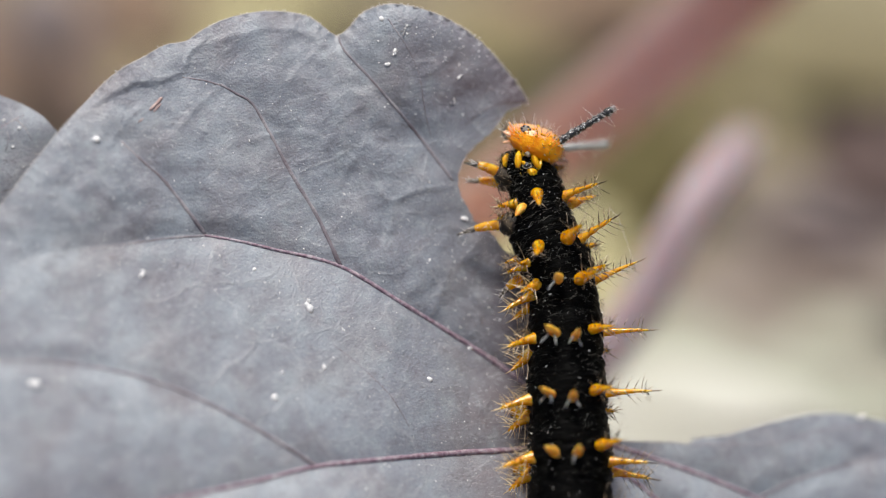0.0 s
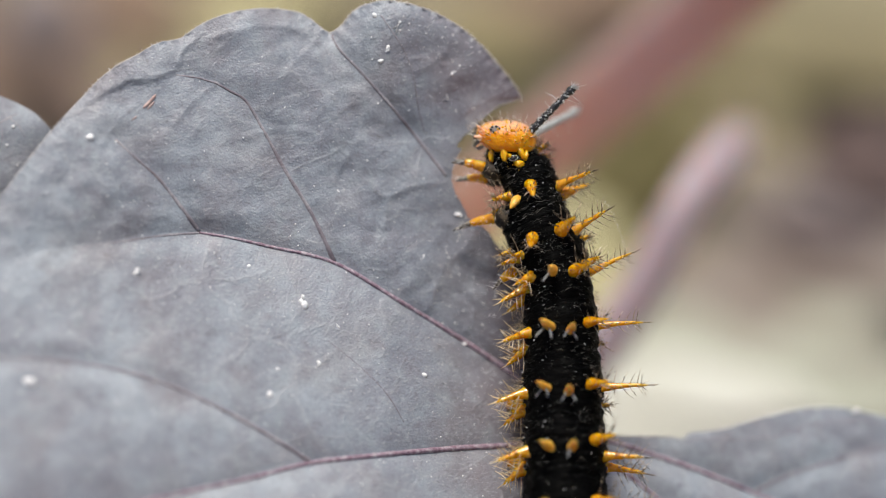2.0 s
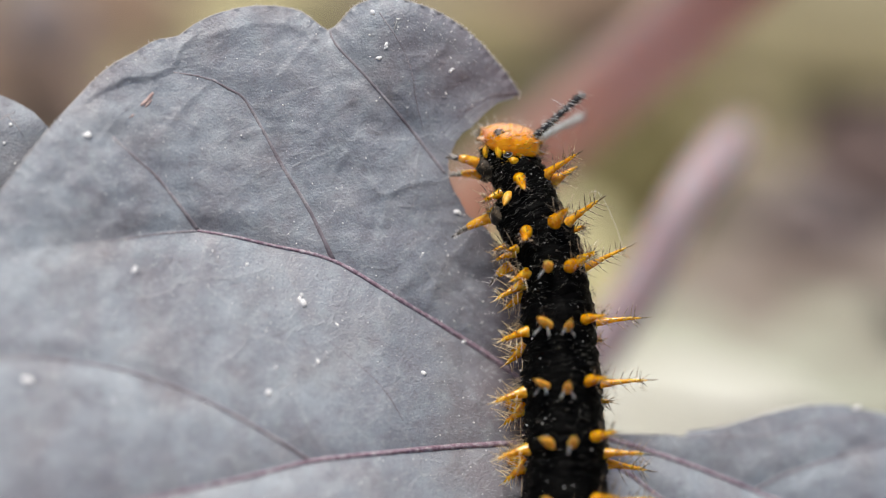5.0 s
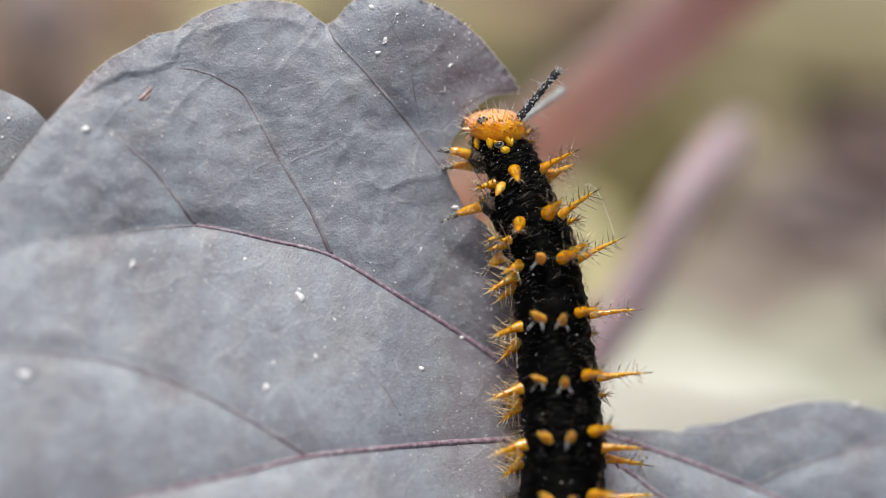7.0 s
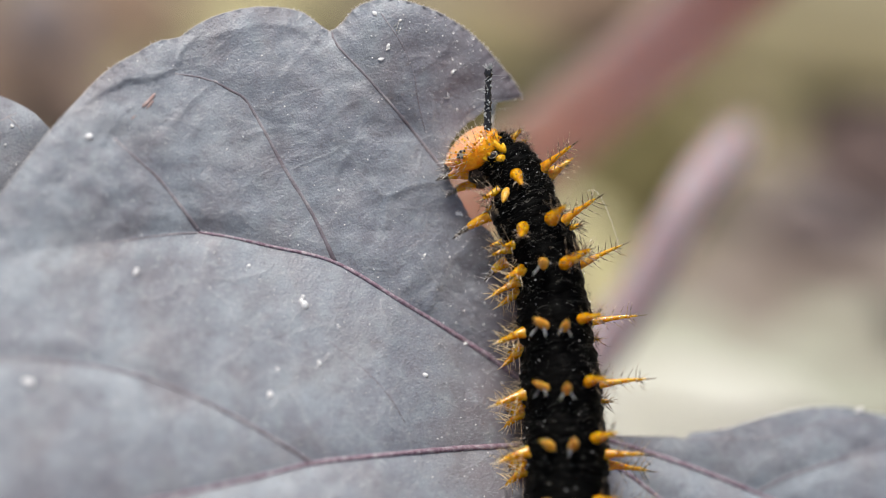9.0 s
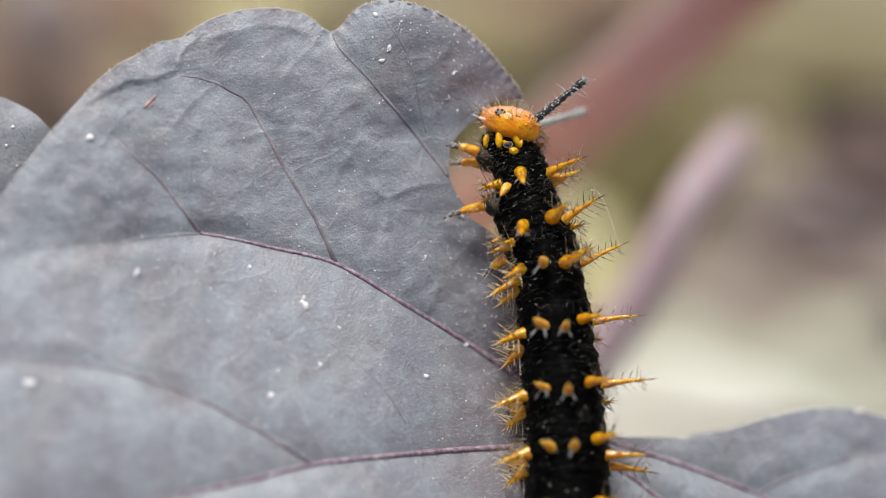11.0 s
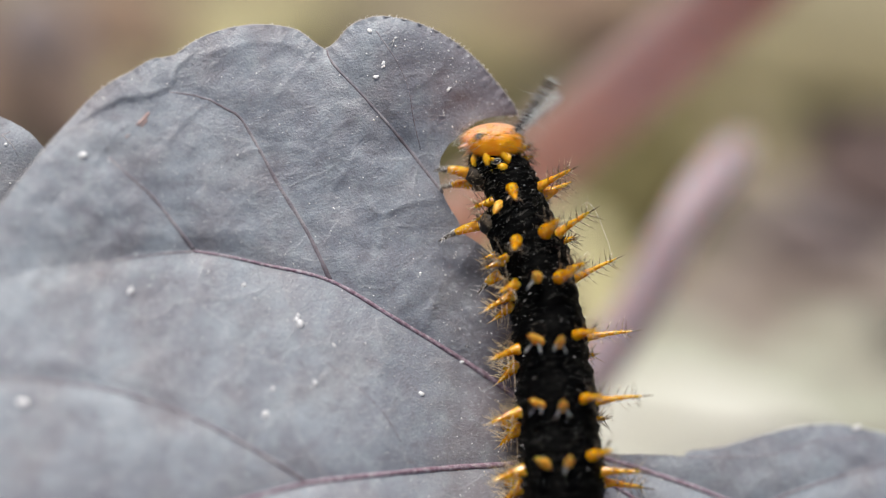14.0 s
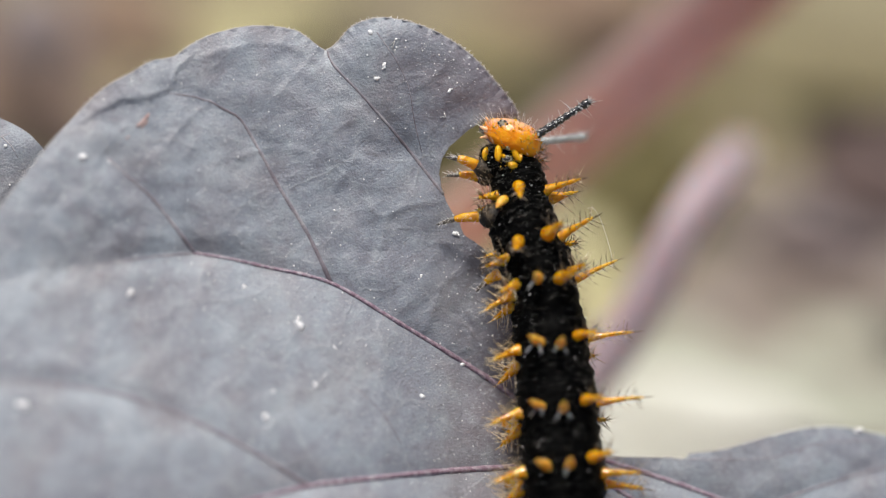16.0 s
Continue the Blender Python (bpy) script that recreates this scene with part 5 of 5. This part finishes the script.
def motions():
    """The head swings down the leaf edge as it bites, and the front rings bend after it."""
    walk(head, [
        (0, at(6.82, 8.09, 1.1, -17, 0.5)),
        (0.5, at(6.27, 8.37, 1.1, -14, 2)),
        (1, at(5.77, 8.28, 1.1, -13, 2.5)),
        (1.5, at(5.70, 8.17, 1.1, -10, 4)),
        (2, at(5.21, 8.16, 1.1, -3, 7.5)),
        (2.5, at(4.69, 7.85, 1.1, 3, 10.5)),
        (3, at(3.94, 7.45, 1.1, 13, 14)),
        (3.5, at(3.36, 6.97, 1.1, 25, 14)),
        (4, at(3.09, 6.67, 1.1, 33, 14)),
        (4.2, at(2.73, 6.55, 1.1, 40, 14)),
        (4.6, at(2.68, 6.45, 1.1, 42, 14)),
        (4.9, at(4.32, 7.37, 1.1, 7, 12.5)),
        (5.2, at(7.16, 8.07, 1.1, -21, 0)),
        (5.7, at(6.35, 8.34, 1.1, -15, 1.5)),
        (6.3, at(5.64, 8.38, 1.1, -10, 4)),
        (6.5, at(5.06, 8.52, 1.1, -4, 7)),
        (7, at(4.51, 8.41, 1.1, 2, 10)),
        (7.5, at(3.83, 8.24, 1.1, 14, 14)),
        (8, at(3.21, 7.74, 1.1, 22, 14)),
        (8.5, at(2.89, 7.43, 1.1, 30, 14)),
        (9, at(2.59, 7.06, 1.1, 41, 14)),
        (9.2, at(2.50, 7.07, 1.1, 45, 14)),
        (9.7, at(2.53, 7.10, 1.1, 44, 14)),
        (10, at(4.14, 7.95, 1.1, 7, 12.5)),
        (10.3, at(6.85, 8.46, 1.1, -21, 0)),
        (10.8, at(5.82, 9.00, 1.1, -14, 2)),
        (11.3, at(5.09, 9.33, 1.1, -7, 5.5)),
        (11.5, at(5.00, 9.13, 1.1, -7, 5.5)),
        (12, at(4.05, 8.91, 1.1, 2, 10)),
        (12.5, at(3.71, 8.62, 1.1, 10, 14)),
        (13, at(3.21, 8.22, 1.1, 16, 14)),
        (13.5, at(2.77, 8.18, 1.1, 27, 14)),
        (13.7, at(2.72, 7.84, 1.1, 32, 14)),
        (13.9, at(2.59, 7.75, 1.1, 35, 14)),
        (14, at(4.38, 9.11, 1.1, 6, 12)),
        (14.1, at(6.37, 9.12, 1.1, -22, 0)),
        (14.2, at(8.08, 8.93, 1.1, -44, 0)),
        (14.3, at(8.22, 9.17, 1.1, -40, 0)),
        (14.5, at(7.40, 9.54, 1.1, -27, 0)),
        (15, at(7.09, 9.69, 1.1, -22, 0)),
        (15.5, at(6.43, 9.66, 1.1, -23, 0)),
        (16, at(5.80, 9.54, 1.1, -16, 1)),
    ])
    walk(t1, [
        (0, at(6.26, 6.17, 0.7, 6, -8, 8)),
        (0.5, at(6.06, 6.35, 0.7, 7, -8, 8)),
        (1, at(6.00, 6.40, 0.7, 8, -8, 8)),
        (1.5, at(5.97, 6.39, 0.7, 9, -8, 8)),
        (2, at(5.74, 6.41, 0.7, 12, -8, 8)),
        (2.5, at(5.52, 6.30, 0.7, 15, -8, 8)),
        (3, at(5.14, 6.22, 0.7, 19, -8, 8)),
        (3.5, at(4.86, 6.09, 0.7, 25, -8, 8)),
        (4, at(4.61, 6.02, 0.7, 28, -8, 8)),
        (4.2, at(4.48, 6.00, 0.7, 31, -8, 8)),
        (4.6, at(4.45, 6.01, 0.7, 32, -8, 8)),
        (4.9, at(4.99, 6.35, 0.7, 17, -8, 8)),
        (5.2, at(5.91, 6.61, 0.7, 4, -8, 8)),
        (5.7, at(5.63, 6.75, 0.7, 7, -8, 8)),
        (6.3, at(5.38, 6.83, 0.7, 9, -8, 8)),
        (6.5, at(5.18, 6.89, 0.7, 12, -8, 8)),
        (7, at(4.85, 6.88, 0.7, 14, -8, 8)),
        (7.5, at(4.55, 6.82, 0.7, 20, -8, 8)),
        (8, at(4.33, 6.70, 0.7, 23, -8, 8)),
        (8.5, at(4.30, 6.67, 0.7, 27, -8, 8)),
        (9, at(4.16, 6.57, 0.7, 32, -8, 8)),
        (9.2, at(4.14, 6.59, 0.7, 34, -8, 8)),
        (9.7, at(4.18, 6.63, 0.7, 33, -8, 8)),
        (10, at(4.73, 6.93, 0.7, 17, -8, 8)),
        (10.3, at(5.64, 7.12, 0.7, 4, -8, 8)),
        (10.8, at(5.33, 7.33, 0.7, 7, -8, 8)),
        (11.3, at(5.11, 7.47, 0.7, 10, -8, 8)),
        (11.5, at(5.09, 7.42, 0.7, 10, -8, 8)),
        (12, at(4.74, 7.37, 0.7, 14, -8, 8)),
        (12.5, at(4.62, 7.25, 0.7, 18, -8, 8)),
        (13, at(4.37, 7.14, 0.7, 21, -8, 8)),
        (13.5, at(4.13, 7.11, 0.7, 26, -8, 8)),
        (13.7, at(4.13, 6.99, 0.7, 28, -8, 8)),
        (13.9, at(4.11, 6.96, 0.7, 29, -8, 8)),
        (14, at(4.71, 7.40, 0.7, 16, -8, 8)),
        (14.1, at(5.44, 7.41, 0.7, 4, -8, 8)),
        (14.2, at(6.08, 7.35, 0.7, -6, -8, 8)),
        (14.3, at(6.20, 7.43, 0.7, -4, -8, 8)),
        (14.5, at(6.08, 7.56, 0.7, 2, -8, 8)),
        (15, at(6.01, 7.68, 0.7, 4, -8, 8)),
        (15.5, at(5.72, 7.71, 0.7, 3, -8, 8)),
        (16, at(5.42, 7.71, 0.7, 6, -8, 8)),
    ])
    walk(t2, [
        (0, at(7.18, 3.78, 1.1, 14.6, -10, 20)),
        (0.5, at(7.15, 3.90, 1.1, 15.1, -10, 20)),
        (1, at(7.30, 4.03, 1.1, 14.5, -10, 20)),
        (1.5, at(7.29, 4.07, 1.1, 15.0, -10, 20)),
        (2, at(7.19, 4.10, 1.1, 17.4, -10, 20)),
        (2.5, at(7.13, 4.09, 1.1, 18.9, -10, 20)),
        (3, at(6.92, 4.17, 1.1, 24.0, -10, 20)),
        (3.5, at(6.79, 4.20, 1.1, 28.5, -10, 20)),
        (4, at(6.54, 4.25, 1.1, 32.8, -10, 20)),
        (6.5, at(6.44, 4.65, 1.1, 18.7, -10, 20)),
        (7, at(6.20, 4.67, 1.1, 22.3, -10, 20)),
        (7.5, at(6.10, 4.67, 1.1, 26.2, -10, 20)),
        (8, at(6.07, 4.74, 1.1, 27.7, -10, 20)),
        (8.5, at(6.19, 4.85, 1.1, 28.5, -10, 20)),
        (9, at(6.13, 4.88, 1.1, 32.3, -10, 20)),
        (11.5, at(6.33, 5.13, 1.1, 16.3, -10, 20)),
        (12, at(6.26, 5.17, 1.1, 19.0, -10, 20)),
        (12.5, at(6.26, 5.12, 1.1, 22.3, -10, 20)),
        (13, at(6.14, 5.16, 1.1, 25.8, -10, 20)),
        (13.5, at(6.00, 5.14, 1.1, 29.4, -10, 20)),
        (14, at(6.06, 5.11, 1.1, 22.5, -10, 20)),
        (14.5, at(6.62, 5.14, 1.1, 6.4, -10, 20)),
        (15, at(6.66, 5.25, 1.1, 7.1, -10, 20)),
        (15.5, at(6.56, 5.30, 1.1, 8.2, -10, 20)),
        (16, at(6.42, 5.36, 1.1, 11.6, -10, 20)),
    ])
    walk(t3, [
        (0, at(7.71, 0.68, 1.7, 18.1, -12, 14)),
        (0.5, at(7.68, 0.78, 1.7, 17.8, -12, 14)),
        (1, at(7.79, 0.86, 1.7, 17.2, -12, 14)),
        (1.5, at(7.77, 0.90, 1.7, 17.1, -12, 14)),
        (2, at(7.70, 0.93, 1.7, 17.9, -12, 14)),
        (2.5, at(7.64, 0.92, 1.7, 17.9, -12, 14)),
        (3, at(7.60, 0.97, 1.7, 19.4, -12, 14)),
        (3.5, at(7.56, 1.00, 1.7, 20.4, -12, 14)),
        (4, at(7.47, 1.02, 1.7, 21.9, -12, 14)),
        (6.5, at(7.01, 1.57, 1.7, 18.6, -12, 14)),
        (7, at(6.92, 1.57, 1.7, 19.8, -12, 14)),
        (7.5, at(6.88, 1.53, 1.7, 20.3, -12, 14)),
        (8, at(6.83, 1.57, 1.7, 19.9, -12, 14)),
        (8.5, at(6.90, 1.62, 1.7, 19.1, -12, 14)),
        (9, at(6.90, 1.64, 1.7, 19.3, -12, 14)),
        (11.5, at(6.84, 1.96, 1.7, 17.2, -12, 14)),
        (12, at(6.80, 2.02, 1.7, 17.9, -12, 14)),
        (12.5, at(6.85, 2.03, 1.7, 18.2, -12, 14)),
        (13, at(6.86, 2.03, 1.7, 18.9, -12, 14)),
        (13.5, at(6.76, 2.04, 1.7, 19.7, -12, 14)),
        (14, at(6.72, 2.02, 1.7, 18.8, -12, 14)),
        (14.5, at(6.82, 2.05, 1.7, 14.3, -12, 14)),
        (15, at(6.87, 2.04, 1.7, 13.7, -12, 14)),
        (15.5, at(6.84, 2.08, 1.7, 14.6, -12, 14)),
        (16, at(6.81, 2.09, 1.7, 15.1, -12, 14)),
    ])
    walk(a1, [
        (0, at(8.79, -2.07, 2.1, 12.3, -10, 10)),
        (0.5, at(8.75, -2.00, 2.1, 12.4, -10, 10)),
        (1, at(8.86, -1.92, 2.1, 11.9, -10, 10)),
        (1.5, at(8.84, -1.89, 2.1, 12.3, -10, 10)),
        (2, at(8.81, -1.83, 2.1, 12.6, -10, 10)),
        (2.5, at(8.74, -1.83, 2.1, 12.6, -10, 10)),
        (3, at(8.73, -1.81, 2.1, 12.8, -10, 10)),
        (3.5, at(8.73, -1.78, 2.1, 12.9, -10, 10)),
        (4, at(8.69, -1.83, 2.1, 13.5, -10, 10)),
        (6.5, at(8.20, -1.47, 2.1, 13.9, -10, 10)),
        (7, at(8.11, -1.44, 2.1, 14.0, -10, 10)),
        (7.5, at(8.08, -1.45, 2.1, 14.1, -10, 10)),
        (8, at(8.02, -1.44, 2.1, 14.3, -10, 10)),
        (8.5, at(8.06, -1.40, 2.1, 13.5, -10, 10)),
        (9, at(8.02, -1.36, 2.1, 13.4, -10, 10)),
        (11.5, at(7.97, -1.11, 2.1, 13.1, -10, 10)),
        (12, at(7.98, -1.04, 2.1, 13.7, -10, 10)),
        (12.5, at(8.00, -1.07, 2.1, 13.5, -10, 10)),
        (13, at(7.98, -1.06, 2.1, 13.1, -10, 10)),
        (13.5, at(7.91, -1.03, 2.1, 13.4, -10, 10)),
        (14, at(7.87, -1.05, 2.1, 13.5, -10, 10)),
        (14.5, at(7.90, -1.02, 2.1, 12.6, -10, 10)),
        (15, at(7.89, -0.99, 2.1, 12.3, -10, 10)),
        (15.5, at(7.89, -0.95, 2.1, 12.6, -10, 10)),
        (16, at(7.83, -0.93, 2.1, 12.7, -10, 10)),
    ])
    walk(a2, [
        (0, at(9.19, -6.28, 2.6, 3.0, -11, -2)),
        (0.5, at(9.18, -6.23, 2.6, 3.6, -11, -2)),
        (1, at(9.24, -6.19, 2.6, 3.2, -11, -2)),
        (1.5, at(9.28, -6.22, 2.6, 3.1, -11, -2)),
        (2, at(9.25, -6.17, 2.6, 3.6, -11, -2)),
        (2.5, at(9.19, -6.18, 2.6, 3.6, -11, -2)),
        (3, at(9.18, -6.16, 2.6, 3.6, -11, -2)),
        (3.5, at(9.17, -6.17, 2.6, 3.5, -11, -2)),
        (4, at(9.17, -6.19, 2.6, 4.1, -11, -2)),
        (6.5, at(8.87, -6.09, 2.6, 6.3, -11, -2)),
        (7, at(8.78, -6.05, 2.6, 6.8, -11, -2)),
        (7.5, at(8.75, -6.08, 2.6, 6.8, -11, -2)),
        (8, at(8.74, -6.06, 2.6, 7.0, -11, -2)),
        (8.5, at(8.70, -6.05, 2.6, 6.5, -11, -2)),
        (9, at(8.69, -6.04, 2.6, 6.7, -11, -2)),
        (11.5, at(8.64, -5.92, 2.6, 7.0, -11, -2)),
        (12, at(8.68, -5.85, 2.6, 6.7, -11, -2)),
        (12.5, at(8.73, -5.89, 2.6, 6.8, -11, -2)),
        (13, at(8.66, -5.88, 2.6, 7.0, -11, -2)),
        (13.5, at(8.60, -5.86, 2.6, 6.8, -11, -2)),
        (14, at(8.59, -5.87, 2.6, 7.1, -11, -2)),
        (14.5, at(8.55, -5.84, 2.6, 6.7, -11, -2)),
        (15, at(8.55, -5.84, 2.6, 6.8, -11, -2)),
        (15.5, at(8.56, -5.77, 2.6, 6.9, -11, -2)),
        (16, at(8.55, -5.76, 2.6, 7.1, -11, -2)),
    ])
    walk(a3, [
        (0, at(9.20, -10.75, 3.3, 1.9, -11, -7)),
        (0.5, at(9.25, -10.69, 3.3, 2.1, -11, -7)),
        (1, at(9.29, -10.66, 3.3, 1.9, -11, -7)),
        (1.5, at(9.26, -10.75, 3.3, 1.4, -11, -7)),
        (2, at(9.30, -10.67, 3.3, 1.4, -11, -7)),
        (2.5, at(9.24, -10.71, 3.3, 1.8, -11, -7)),
        (3, at(9.23, -10.68, 3.3, 1.9, -11, -7)),
        (3.5, at(9.22, -10.73, 3.3, 1.8, -11, -7)),
        (4, at(9.27, -10.68, 3.3, 2.2, -11, -7)),
        (6.5, at(9.17, -10.64, 3.3, 4.3, -11, -7)),
        (7, at(9.16, -10.60, 3.3, 4.8, -11, -7)),
        (7.5, at(9.12, -10.64, 3.3, 4.7, -11, -7)),
        (8, at(9.10, -10.62, 3.3, 4.5, -11, -7)),
        (8.5, at(9.06, -10.64, 3.3, 4.6, -11, -7)),
        (9, at(9.05, -10.59, 3.3, 4.6, -11, -7)),
        (11.5, at(9.07, -10.54, 3.3, 5.0, -11, -7)),
        (12, at(9.05, -10.48, 3.3, 4.9, -11, -7)),
        (12.5, at(9.08, -10.55, 3.3, 4.4, -11, -7)),
        (13, at(9.08, -10.50, 3.3, 4.8, -11, -7)),
        (13.5, at(9.00, -10.49, 3.3, 4.9, -11, -7)),
        (14, at(9.00, -10.50, 3.3, 4.8, -11, -7)),
        (14.5, at(8.97, -10.47, 3.3, 4.8, -11, -7)),
        (15, at(8.98, -10.46, 3.3, 4.8, -11, -7)),
        (15.5, at(8.99, -10.43, 3.3, 4.7, -11, -7)),
        (16, at(8.96, -10.40, 3.3, 4.7, -11, -7)),
    ])
    walk(a4, [
        (0, at(9.41, -15.01, 4.1, 1.9, -12, -5)),
        (0.5, at(9.42, -14.97, 4.1, 1.6, -12, -5)),
        (1, at(9.46, -14.95, 4.1, 1.3, -12, -5)),
        (1.5, at(9.42, -14.98, 4.1, 1.5, -12, -5)),
        (2, at(9.40, -14.97, 4.1, 1.2, -12, -5)),
        (2.5, at(9.40, -14.99, 4.1, 1.6, -12, -5)),
        (3, at(9.40, -14.97, 4.1, 1.7, -12, -5)),
        (3.5, at(9.38, -14.95, 4.1, 1.8, -12, -5)),
        (4, at(9.43, -14.96, 4.1, 1.4, -12, -5)),
        (6.5, at(9.45, -14.84, 4.1, 2.1, -12, -5)),
        (7, at(9.45, -14.85, 4.1, 2.1, -12, -5)),
        (7.5, at(9.41, -14.91, 4.1, 2.4, -12, -5)),
        (8, at(9.37, -14.94, 4.1, 2.5, -12, -5)),
        (8.5, at(9.35, -14.90, 4.1, 2.8, -12, -5)),
        (9, at(9.34, -14.90, 4.1, 2.8, -12, -5)),
        (11.5, at(9.35, -14.85, 4.1, 2.7, -12, -5)),
        (12, at(9.39, -14.83, 4.1, 2.8, -12, -5)),
        (12.5, at(9.35, -14.85, 4.1, 2.6, -12, -5)),
        (13, at(9.35, -14.80, 4.1, 2.6, -12, -5)),
        (13.5, at(9.30, -14.80, 4.1, 3.1, -12, -5)),
        (14, at(9.27, -14.81, 4.1, 3.1, -12, -5)),
        (14.5, at(9.23, -14.78, 4.1, 3.3, -12, -5)),
        (15, at(9.25, -14.82, 4.1, 3.3, -12, -5)),
        (15.5, at(9.24, -14.79, 4.1, 3.1, -12, -5)),
        (16, at(9.23, -14.72, 4.1, 3.3, -12, -5)),
    ])
    # each morsel lies at the edge until the jaws pass, then goes into the mouth and stays in the head
    bites = ((0.2, 4.2), (5.4, 9.3), (10.5, 13.9))
    for ob, (x, y, z), turn, k in MORSELS:
        start, end = bites[turn]
        when = round(start + (end - start) * (k + 0.5) / 6, 1)
        rest = STAGE @ pose(x * MM, y * MM, z * MM)
        rows = [(0, rest), (when, rest)]
        inside_head = pose((-0.6 + 0.2 * (k % 3)) * MM, -0.3 * MM, (-0.5 + 0.4 * turn) * MM, 0, 0, 20)
        t = when + 0.2
        while t < 16.05:
            scene.frame_set(frame(t))
            rows.append((t, STAGE @ head.matrix_basis @ inside_head))
            t = round(t + 0.1, 1)
        walk(ob, rows)
    scene.frame_set(1)


motions()
